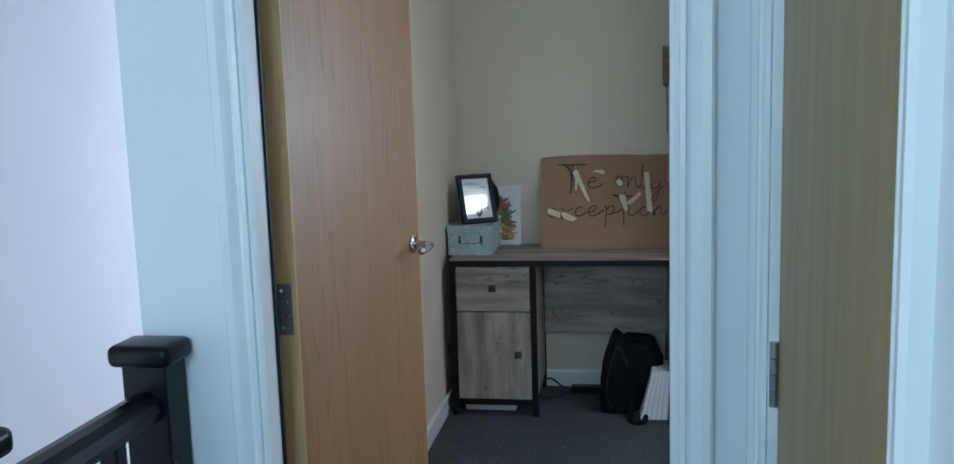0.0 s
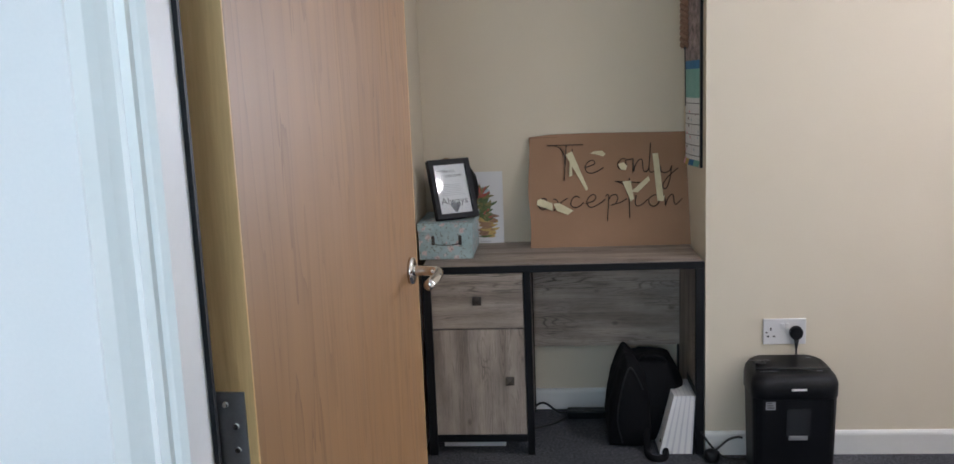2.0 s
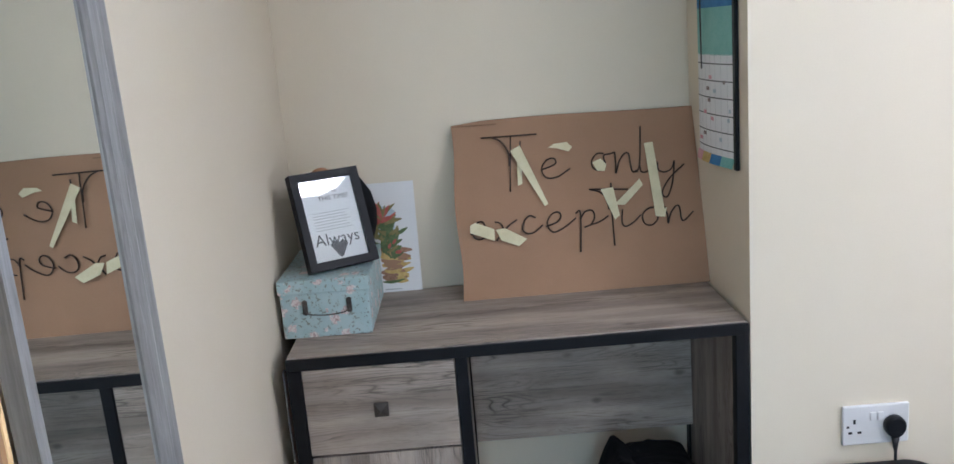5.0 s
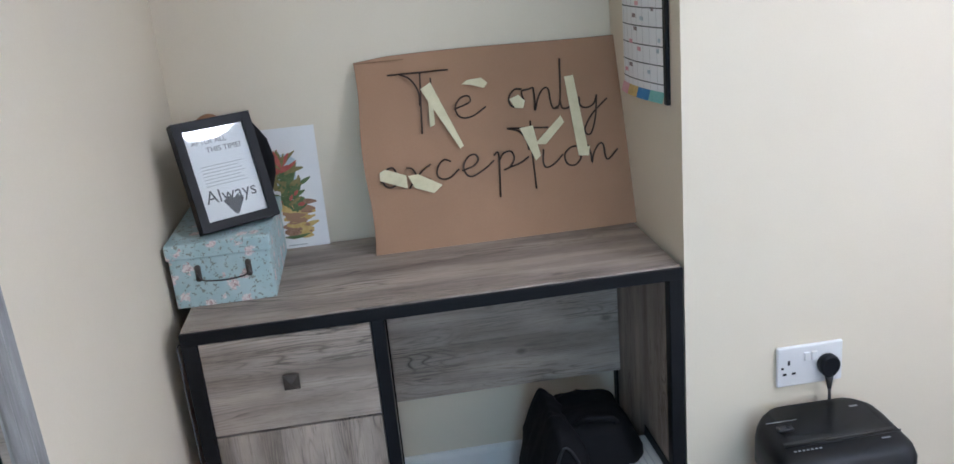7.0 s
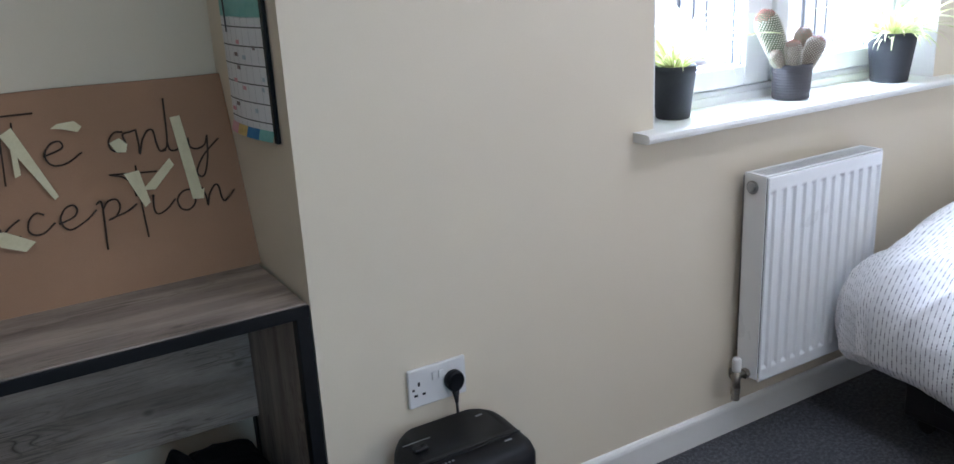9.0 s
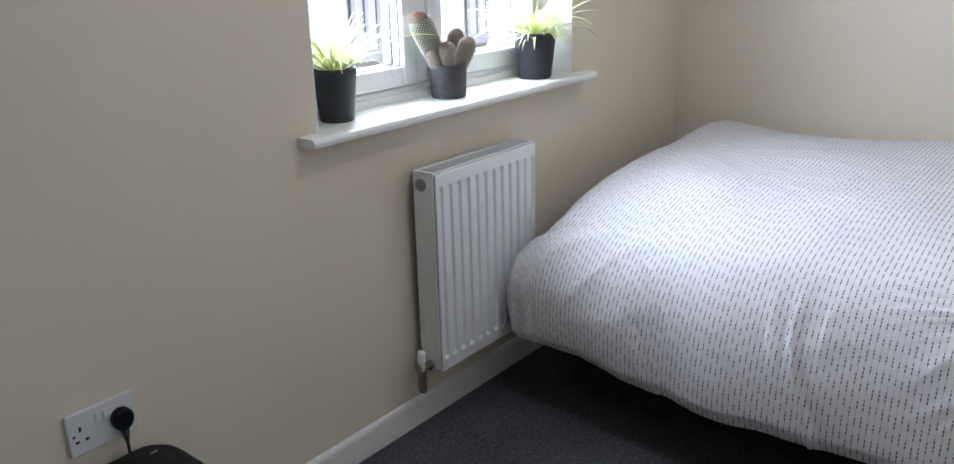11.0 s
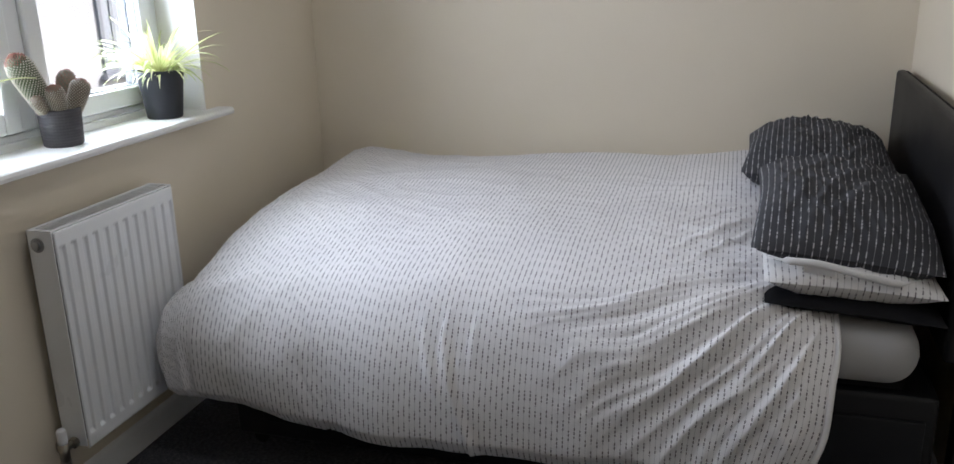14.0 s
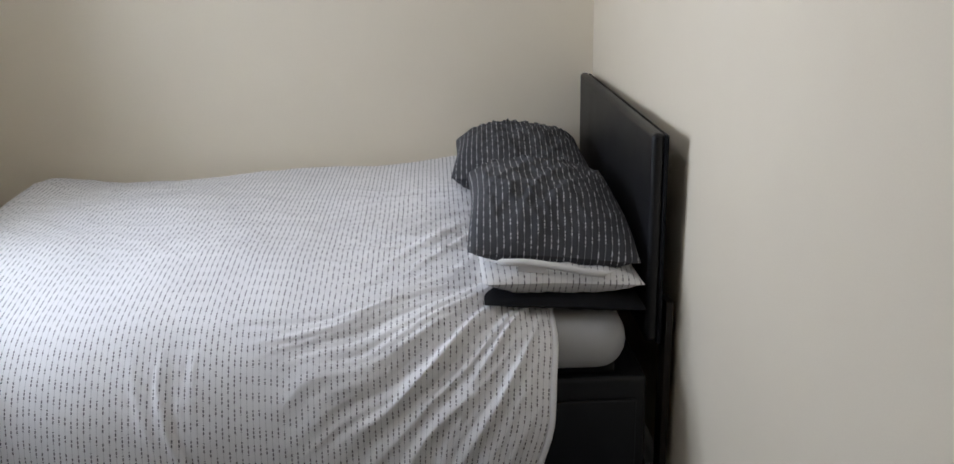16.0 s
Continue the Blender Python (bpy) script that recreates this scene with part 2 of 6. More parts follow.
paper = mottled("white_paper", (0.76, 0.76, 0.77), (0.82, 0.82, 0.82), 0.8, 8, 300, 0.04)
page_grey = mottled("grey_white_sleeve", (0.58, 0.58, 0.62), (0.66, 0.66, 0.69), 0.6, 8, 300, 0.04)
ink = material("dark_grey_ink", (0.07, 0.07, 0.075), 0.8)
faint_ink = material("pale_grey_ink", (0.42, 0.42, 0.43), 0.8)
red_ink = mottled("red_print", (0.34, 0.06, 0.05), (0.52, 0.15, 0.11), 0.8, 40, 200, 0.02)
green_ink = mottled("green_print", (0.05, 0.10, 0.04), (0.17, 0.22, 0.09), 0.8, 60, 200, 0.02)
olive_ink = mottled("olive_print", (0.16, 0.14, 0.05), (0.30, 0.26, 0.11), 0.8, 60, 200, 0.02)
yellow_ink = mottled("yellow_print", (0.46, 0.30, 0.09), (0.66, 0.50, 0.20), 0.8, 60, 200, 0.02)
blue_ink = mottled("pale_blue_print", (0.40, 0.49, 0.55), (0.55, 0.62, 0.66), 0.8, 30, 200, 0.02)
teal_ink = mottled("teal_print", (0.16, 0.42, 0.38), (0.30, 0.55, 0.50), 0.8, 12, 200, 0.02)
deep_blue = mottled("deep_blue_print", (0.03, 0.15, 0.36), (0.07, 0.24, 0.48), 0.8, 30, 200, 0.02)
pink_ink = mottled("pink_print", (0.62, 0.27, 0.33), (0.74, 0.45, 0.48), 0.8, 30, 200, 0.02)
mauve_ink = mottled("dark_mauve_print", (0.07, 0.055, 0.06), (0.46, 0.37, 0.35), 0.8, 34, 90, 0.02)
cord_mat = mottled("brown_twisted_cord", (0.20, 0.10, 0.06), (0.42, 0.26, 0.18), 0.9, 160, 500, 0.4)
brown_fluff = mottled("brown_wicker", (0.24, 0.12, 0.06), (0.40, 0.22, 0.12), 0.85, 60, 300, 0.5)
black_cloth = mottled("black_nylon_cloth", (0.003, 0.003, 0.004), (0.007, 0.007, 0.009), 0.8, 12, 700, 0.3, spec=0.2)
black_leather = mottled("black_faux_leather", (0.004, 0.004, 0.005), (0.009, 0.009, 0.011), 0.45, 5, 420, 0.35, 0.0012, spec=0.35)
sheet_grey = mottled("grey_fitted_sheet", (0.34, 0.34, 0.345), (0.40, 0.40, 0.40), 0.9, 6, 700, 0.2)
rubber = mottled("black_rubber_cable", (0.010, 0.010, 0.012), (0.02, 0.02, 0.022), 0.5, 20, 300, 0.1)
pot_black = mottled("black_plastic_pot", (0.014, 0.016, 0.021), (0.028, 0.031, 0.038), 0.55, 14, 260, 0.25)
pot_grey = mottled("charcoal_ribbed_pot", (0.045, 0.042, 0.047), (0.07, 0.066, 0.072), 0.6, 14, 300, 0.2)
soil = mottled("potting_soil", (0.03, 0.02, 0.013), (0.08, 0.055, 0.035), 0.95, 60, 300, 0.8, 0.004)
cactus_skin = mottled("green_cactus_skin", (0.05, 0.07, 0.035), (0.11, 0.13, 0.07), 0.7, 30, 300, 0.3)
cactus_spine = mottled("pale_cactus_spines", (0.50, 0.46, 0.39), (0.66, 0.61, 0.53), 0.8, 30, 300, 0.2)
cactus_red = mottled("reddish_cactus_crown", (0.22, 0.08, 0.065), (0.38, 0.17, 0.13), 0.8, 60, 300, 0.3)
cactus_pale = mottled("pale_cactus_skin", (0.13, 0.105, 0.075), (0.22, 0.185, 0.135), 0.75, 30, 300, 0.3)
facade_white = mottled("white_render", (0.78, 0.78, 0.77), (0.83, 0.83, 0.82), 0.9, 1.0, 40, 0.3, 0.004)
facade_brick = mottled("distant_red_brick", (0.30, 0.15, 0.11), (0.38, 0.21, 0.15), 0.9, 2.0, 20, 0.3, 0.004)
roof_tile = mottled("grey_roof_tile", (0.10, 0.10, 0.105), (0.16, 0.155, 0.155), 0.85, 3, 30, 0.4, 0.005)
# pale grey paints in the sky glare that washes out the far panes
far_glass = mottled("washed_out_window_glass", (0.52, 0.55, 0.60), (0.62, 0.65, 0.69), 0.3, 1.5, 30, 0.02)
tarmac = mottled("tarmac_ground", (0.05, 0.05, 0.052), (0.09, 0.09, 0.09), 0.95, 0.4, 20, 0.3, 0.004)

# carpet: dark blue-grey pile
carpet = material("dark_grey_carpet", (0.06, 0.062, 0.07), 0.98, 0.0, 0.1)
cv = mapped(carpet)
c_big, c_mid, c_fine = noise_tex(carpet, cv, 3, 3), noise_tex(carpet, cv, 90, 3), noise_tex(carpet, cv, 420, 2, 0.7)
cf = math_node(carpet, "ADD", math_node(carpet, "MULTIPLY", c_fine, 0.55), math_node(carpet, "MULTIPLY", c_mid, 0.35))
cf = math_node(carpet, "ADD", cf, math_node(carpet, "MULTIPLY", c_big, 0.12))
wire(carpet, ramp(carpet, cf, [(0.36, (0.028, 0.029, 0.035)), (0.52, (0.088, 0.091, 0.102)), (0.68, (0.24, 0.245, 0.265))]), principled(carpet).inputs["Base Color"])
bump(carpet, cf, 0.9, 0.006)


def striped_cloth(name, ground, ground2, line, dash, pitch, dash_len, line_w=0.10, dash_w=0.2, gap=0.55):
    """Woven cloth with thin lines and short runs of bead-like dashes; UVs are in metres, u across the lines."""
    m = material(name, ground, 0.88, 0.0, 0.2)
    uv = m.node_tree.nodes.new("ShaderNodeUVMap")
    sep = m.node_tree.nodes.new("ShaderNodeSeparateXYZ")
    wire(m, uv.outputs[0], sep.inputs[0])
    u = math_node(m, "DIVIDE", sep.outputs[0], pitch)
    row = math_node(m, "FLOOR", u)
    du = math_node(m, "ABSOLUTE", math_node(m, "SUBTRACT", math_node(m, "FRACT", u), 0.5))
    rnd = m.node_tree.nodes.new("ShaderNodeTexWhiteNoise")
    rnd.noise_dimensions = "1D"
    wire(m, row, rnd.inputs["W"])
    v = math_node(m, "ADD", math_node(m, "DIVIDE", sep.outputs[1], dash_len), math_node(m, "MULTIPLY", rnd.outputs["Value"], 7.0))
    on = math_node(m, "LESS_THAN", math_node(m, "FRACT", v), gap)
    # runs of two or three beads, shifted from line to line, some of them missing
    run = math_node(m, "ADD", math_node(m, "DIVIDE", v, 4.0), math_node(m, "MULTIPLY", rnd.outputs["Value"], 3.0))
    seg = m.node_tree.nodes.new("ShaderNodeTexWhiteNoise")
    seg.noise_dimensions = "2D"
    comb = m.node_tree.nodes.new("ShaderNodeCombineXYZ")
    wire(m, row, comb.inputs[0])
    wire(m, math_node(m, "FLOOR", run), comb.inputs[1])
    wire(m, comb.outputs[0], seg.inputs["Vector"])
    on = math_node(m, "MULTIPLY", on, math_node(m, "LESS_THAN", math_node(m, "FRACT", run), math_node(m, "MULTIPLY_ADD", seg.outputs["Value"], 0.32, 0.40)))
    dashes = math_node(m, "MULTIPLY", math_node(m, "LESS_THAN", du, dash_w * 0.5), on)
    lines = math_node(m, "LESS_THAN", du, line_w * 0.5)
    ob = mapped(m)
    base = ramp(m, noise_tex(m, ob, 4, 3), [(0.35, ground), (0.65, ground2)])
    c = mix(m, math_node(m, "MULTIPLY", lines, 0.85), base, line)
    c = mix(m, dashes, c, dash)
    wire(m, c, principled(m).inputs["Base Color"])
    crease = noise_tex(m, mapped(m, (14, 14, 14)), 1.0, 5, 0.6, 0.4)
    weave = noise_tex(m, ob, 900, 1)
    pucker = noise_tex(m, mapped(m, (60, 60, 60)), 1.0, 3, 0.6, 0.5)
    h = math_node(m, "ADD", math_node(m, "MULTIPLY", crease, 1.0), math_node(m, "MULTIPLY", pucker, 0.22))
    h = math_node(m, "ADD", h, math_node(m, "MULTIPLY", weave, 0.06))
    bump(m, h, 0.55, 0.006)
    return m


duvet_cloth = striped_cloth("white_dashed_duvet_cotton", (0.725, 0.715, 0.725), (0.775, 0.765, 0.77), (0.53, 0.52, 0.53), (0.135, 0.13, 0.14), 0.0142, 0.0098, 0.12, 0.23, 0.68)
pillow_light = striped_cloth("white_dashed_pillow_cotton", (0.68, 0.67, 0.67), (0.74, 0.73, 0.73), (0.45, 0.44, 0.45), (0.15, 0.15, 0.16), 0.0160, 0.0098, 0.10, 0.20, 0.66)
pillow_dark = striped_cloth("charcoal_dashed_pillow_cotton", (0.046, 0.047, 0.053), (0.066, 0.067, 0.074), (0.21, 0.21, 0.215), (0.42, 0.42, 0.43), 0.0175, 0.0098, 0.09, 0.17, 0.66)
lining = mottled("off_white_cotton_lining", (0.62, 0.61, 0.61), (0.70, 0.69, 0.69), 0.9, 10, 500, 0.2)

# floral box paper: pale duck-egg blue with small pink and grey blossoms
floral = material("duck_egg_floral_paper", (0.42, 0.55, 0.57), 0.6)
fv = mapped(floral)
vor = add(floral, "ShaderNodeTexVoronoi", Scale=30.0)
f_warp = add(floral, "ShaderNodeTexNoise", Scale=95.0, Detail=4.0)
wire(floral, fv, f_warp.inputs["Vector"])
f_add = floral.node_tree.nodes.new("ShaderNodeVectorMath")
f_add.operation, f_add.inputs[1].default_value = "MULTIPLY_ADD", (0.026, 0.026, 0.026)
wire(floral, f_warp.outputs["Color"], f_add.inputs[0])
wire(floral, fv, f_add.inputs[2])
wire(floral, f_add.outputs[0], vor.inputs["Vector"])
blob = math_node(floral, "LESS_THAN", vor.outputs["Distance"], math_node(floral, "MULTIPLY", noise_tex(floral, fv, 120, 4), 0.70))
petal = ramp(floral, noise_tex(floral, f_add.outputs[0], 170, 3), [(0.36, (0.40, 0.27, 0.27)), (0.47, (0.66, 0.54, 0.54)), (0.60, (0.74, 0.72, 0.70))])
sepc = floral.node_tree.nodes.new("ShaderNodeSeparateColor")
wire(floral, vor.outputs["Color"], sepc.inputs[0])
keep = math_node(floral, "MULTIPLY", blob, math_node(floral, "GREATER_THAN", sepc.outputs[1], 0.40))
# small brown-green sprigs between the blossoms
sprig_v = add(floral, "ShaderNodeTexVoronoi", Scale=78.0)
wire(floral, f_add.outputs[0], sprig_v.inputs["Vector"])
sprig = math_node(floral, "LESS_THAN", sprig_v.outputs["Distance"], math_node(floral, "MULTIPLY_ADD", noise_tex(floral, fv, 260, 2), 0.9, -0.18))
fbase = ramp(floral, noise_tex(floral, fv, 18, 3), [(0.35, (0.37, 0.51, 0.54)), (0.65, (0.45, 0.58, 0.60))])
fbase = mix(floral, math_node(floral, "MULTIPLY", sprig, 0.8), fbase, (0.20, 0.20, 0.17))
wire(floral, mix(floral, keep, fbase, petal), principled(floral).inputs["Base Color"])

# leaf: cream margin, green heart
leaf_mat = material("variegated_leaf", (0.2, 0.3, 0.06), 0.5)
luv = leaf_mat.node_tree.nodes.new("ShaderNodeUVMap")
lsep = leaf_mat.node_tree.nodes.new("ShaderNodeSeparateXYZ")
wire(leaf_mat, luv.outputs[0], lsep.inputs[0])
info = leaf_mat.node_tree.nodes.new("ShaderNodeObjectInfo")
edge = math_node(leaf_mat, "ABSOLUTE", math_node(leaf_mat, "SUBTRACT", lsep.outputs[0], 0.5))
margin = math_node(leaf_mat, "GREATER_THAN", edge, 0.21)
heart = ramp(leaf_mat, info.outputs["Random"], [(0.0, (0.24, 0.33, 0.07)), (0.5, (0.44, 0.50, 0.16)), (1.0, (0.66, 0.66, 0.34))])
wire(leaf_mat, mix(leaf_mat, margin, heart, (0.78, 0.78, 0.55)), principled(leaf_mat).inputs["Base Color"])
# light shows through the thin blade
l_tr = leaf_mat.node_tree.nodes.new("ShaderNodeBsdfTranslucent")
l_tr.inputs[0].default_value = (0.70, 0.74, 0.33, 1)
l_mx = leaf_mat.node_tree.nodes.new("ShaderNodeMixShader")
l_mx.inputs[0].default_value = 0.4
wire(leaf_mat, principled(leaf_mat).outputs[0], l_mx.inputs[1])
wire(leaf_mat, l_tr.outputs[0], l_mx.inputs[2])
wire(leaf_mat, l_mx.outputs[0], leaf_mat.node_tree.nodes["Material Output"].inputs[0])


def glass(name, tint=(0.97, 0.98, 0.98), gloss=0.5):
    m = bpy.data.materials.new(name)
    m.use_nodes = True
    t = m.node_tree
    t.nodes.remove(t.nodes["Principled BSDF"])
    tr, gl = t.nodes.new("ShaderNodeBsdfTransparent"), t.nodes.new("ShaderNodeBsdfGlossy")
    tr.inputs[0].default_value = rgba(tint)
    gl.inputs["Roughness"].default_value = 0.03
    lw = t.nodes.new("ShaderNodeLayerWeight")
    lw.inputs["Blend"].default_value = 0.5
    pw = t.nodes.new("ShaderNodeMath")
    pw.operation, pw.inputs[1].default_value = "POWER", 4.0
    t.links.new(lw.outputs["Facing"], pw.inputs[0])
    ma = t.nodes.new("ShaderNodeMath")
    ma.operation, ma.inputs[1].default_value, ma.inputs[2].default_value = "MULTIPLY_ADD", gloss, 0.04
    t.links.new(pw.outputs[0], ma.inputs[0])
    mx = t.nodes.new("ShaderNodeMixShader")
    t.links.new(ma.outputs[0], mx.inputs[0])
    t.links.new(tr.outputs[0], mx.inputs[1])
    t.links.new(gl.outputs[0], mx.inputs[2])
    t.links.new(mx.outputs[0], t.nodes["Material Output"].inputs[0])
    return m


window_glass = glass("clear_window_glass", gloss=0.4)
picture_glass = glass("picture_glass", gloss=0.5)
mirror_silver = material("silvered_mirror", (0.86, 0.89, 0.88), 0.01, 1.0)
glow = bpy.data.materials.new("lit_lamp_diffuser")
glow.use_nodes = True
principled(glow).inputs["Base Color"].default_value = (0.9, 0.88, 0.84, 1)
principled(glow).inputs["Emission Color"].default_value = (1.0, 0.93, 0.82, 1)
principled(glow).inputs["Emission Strength"].default_value = 2.4


# ---------- building helpers ----------
HOME = {}


def thing(name, loc, label, category, group="", rot=(0, 0, 0)):
    """An Empty at a thing's base, to which its parts are parented."""
    e = new(name)
    e.empty_display_size = 0.1
    e.matrix_world = pose(*loc, *rot)
    HOME[e.name] = e.matrix_basis.inverted()
    return tagged(e, label, category, group)


def mesh_of(bm, name, mats, smooth=False):
    me = bpy.data.meshes.new(name)
    bmesh.ops.recalc_face_normals(bm, faces=bm.faces)
    bm.to_mesh(me)
    bm.free()
    for m in (mats if isinstance(mats, (list, tuple)) else [mats]):
        me.materials.append(m)
    if smooth:
        for p in me.polygons:
            p.use_smooth = True
    return me


def part(name, bm, mats, parent=None, label="", smooth=False, local=False):
    """Links a bmesh, in world (or, local, the thing's own) coordinates, as one mesh under a thing or part."""
    if parent is not None:
        if not local:
            bm.transform(HOME[parent.name])
    me = mesh_of(bm, name, mats, smooth)
    ob = new(name, me)
    if parent is not None:
        ob.parent = parent
        # a part of a part lies at the same origin as its thing
        HOME[ob.name] = HOME[parent.name]
    if label:
        ob["label"] = label
    return ob


def structure(name, bm, mats, label, category, smooth=False):
    return tagged(part(name, bm, mats, smooth=smooth), label, category, kind="structure")


def box(x0, x1, y0, y1, z0, z1, bevel=0.0, seg=2, bm=None):
    """A box, its edges rounded by bevel; added to bm when one is given."""
    b = bmesh.new()
    r = bmesh.ops.create_cube(b, size=1.0)
    for v in r["verts"]:
        v.co = Vector(((x0 + x1) / 2 + v.co.x * (x1 - x0), (y0 + y1) / 2 + v.co.y * (y1 - y0), (z0 + z1) / 2 + v.co.z * (z1 - z0)))
    if bevel > 0:
        bmesh.ops.bevel(b, geom=list(b.edges), offset=bevel, segments=seg, profile=0.5, affect="EDGES")
    return b if bm is None else merge(bm, b)


def merge(a, b):
    """Adds b to a and frees b."""
    me = bpy.data.meshes.new("tmp")
    b.to_mesh(me)
    b.free()
    a.from_mesh(me)
    bpy.data.meshes.remove(me)
    return a


def tube(points, radius, sides=8, closed=False, cap=True):
    """A round bar along points (radius one number, or one a point)."""
    pts = [Vector(p) for p in points]
    n = len(pts)
    rad = radius if isinstance(radius, (list, tuple)) else [radius] * n
    b = bmesh.new()
    rings = []
    up = Vector((0, 0, 1))
    for i, p in enumerate(pts):
        a, c = pts[max(i - 1, 0)], pts[min(i + 1, n - 1)]
        if closed:
            a, c = pts[(i - 1) % n], pts[(i + 1) % n]
        d = (c - a).normalized()
        if i == 0:
            up = Vector((0, 0, 1)) if abs(d.z) < 0.9 else Vector((1, 0, 0))
        s = d.cross(up).normalized()
        up = s.cross(d).normalized()
        rings.append([b.verts.new(p + (s * math.cos(2 * math.pi * k / sides) + up * math.sin(2 * math.pi * k / sides)) * rad[i]) for k in range(sides)])
    for i in range(n - 1 + (1 if closed else 0)):
        r0, r1 = rings[i], rings[(i + 1) % n]
        for k in range(sides):
            b.faces.new((r0[k], r0[(k + 1) % sides], r1[(k + 1) % sides], r1[k]))
    if cap and not closed:
        b.faces.new(rings[0][::-1])
        b.faces.new(rings[-1])
    return b


def smooth_path(points, steps=6):
    """Catmull-Rom through points."""
    p = [Vector(q) for q in points]
    p = [p[0] * 2 - p[1]] + p + [p[-1] * 2 - p[-2]]
    out = []
    for i in range(1, len(p) - 2):
        for k in range(steps):
            t = k / steps
            a, b, c, d = p[i - 1], p[i], p[i + 1], p[i + 2]
            out.append(0.5 * ((2 * b) + (c - a) * t + (2 * a - 5 * b + 4 * c - d) * t * t + (3 * b - a - 3 * c + d) * t ** 3))
    out.append(p[-2])
    return out


def lathe(profile, cx, cy, sides=32, cap_low=True, cap_top=False, wobble=0.0):
    """A turned shape from (radius, z) pairs round the upright axis at cx, cy."""
    b = bmesh.new()
    rings = []
    for r, z in profile:
        rings.append([b.verts.new((cx + (r + wobble * (k % 2)) * math.cos(2 * math.pi * k / sides), cy + (r + wobble * (k % 2)) * math.sin(2 * math.pi * k / sides), z)) for k in range(sides)])
    for r0, r1 in zip(rings, rings[1:]):
        for k in range(sides):
            b.faces.new((r0[k], r0[(k + 1) % sides], r1[(k + 1) % sides], r1[k]))
    if cap_low:
        b.faces.new(rings[0][::-1])
    if cap_top:
        b.faces.new(rings[-1])
    return b


def loft(sections, cap=True):
    """Joins rings of equal length."""
    b = bmesh.new()
    rings = [[b.verts.new(p) for p in s] for s in sections]
    n = len(rings[0])
    for r0, r1 in zip(rings, rings[1:]):
        for k in range(n):
            b.faces.new((r0[k], r0[(k + 1) % n], r1[(k + 1) % n], r1[k]))
    if cap:
        b.faces.new(rings[0][::-1])
        b.faces.new(rings[-1])
    return b


def round_rect(x0, x1, y0, y1, z, r, seg=5):
    out = []
    for cx, cy, a0 in ((x1 - r, y1 - r, 0), (x0 + r, y1 - r, 90), (x0 + r, y0 + r, 180), (x1 - r, y0 + r, 270)):
        for k in range(seg + 1):
            a = radians(a0 + 90 * k / seg)
            out.append((cx + r * math.cos(a), cy + r * math.sin(a), z))
    return out


def extrude_profile(profile, axis, a, b):
    """A moulding: a closed 2D profile drawn along an axis from a to b."""
    def put(p, t):
        return {"x": (t, p[0], p[1]), "y": (p[0], t, p[1]), "z": (p[0], p[1], t)}[axis]
    return loft([[put(p, a) for p in profile], [put(p, b) for p in profile]])


def poly_slab(points, depth):
    """A flat shape in the local x-z plane, standing depth proud towards -y."""
    b = bmesh.new()
    f = [b.verts.new((x, -depth, z)) for x, z in points]
    k = [b.verts.new((x, 0, z)) for x, z in points]
    b.faces.new(f)
    b.faces.new(k[::-1])
    n = len(points)
    for i in range(n):
        b.faces.new((f[i], k[i], k[(i + 1) % n], f[(i + 1) % n]))
    return b


def lettering(name, text, size, m, mat, parent, label=""):
    """Words in the built-in font, as a thin mesh; m is the pose in the thing's own space, text upright in x-z."""
    c = bpy.data.curves.new(name, "FONT")
    c.body, c.size, c.extrude, c.align_x = text, size, 0.0002, "CENTER"
    tmp = new("tmp_text", c)
    me = bpy.data.meshes.new_from_object(tmp)
    bpy.data.objects.remove(tmp)
    b = bmesh.new()
    b.from_mesh(me)
    bpy.data.meshes.remove(me)
    b.transform(m @ pose(0, 0, 0, 90, 0, 0))
    return part(name, b, mat, parent, label, local=True)


def grid_mesh(name, nu, nv, fn, mats, parent=None, label="", thick=0.0, local=False):
    """A sheet from fn(i/nu, j/nv) -> (place, (u, v))."""
    b = bmesh.new()
    uvl = b.loops.layers.uv.new("UVMap")
    vs, uvs = {}, {}
    for i in range(nu + 1):
        for j in range(nv + 1):
            p, q = fn(i / nu, j / nv)
            v = b.verts.new(p)
            vs[i, j] = v
            uvs[v] = q
    for i in range(nu):
        for j in range(nv):
            f = b.faces.new((vs[i, j], vs[i + 1, j], vs[i + 1, j + 1], vs[i, j + 1]))
            f.smooth = True
            for l in f.loops:
                l[uvl].uv = uvs[l.vert]
    ob = part(name, b, mats, parent, label, smooth=True, local=local)
    if thick:
        s = ob.modifiers.new("thickness", "SOLIDIFY")
        s.thickness, s.offset = thick, -1
    return ob

# ---------- the setting ----------
CEIL = 2.40
WEST, EAST, SOUTH, BACK = -1.068, 2.97, -2.30, 0.48
WX0, WX1, WZ0, WZ1 = 0.945, 2.13, 0.94, 2.05


def joined(*boxes):
    b = bmesh.new()
    for args in boxes:
        box(*args, bm=b)
    return b


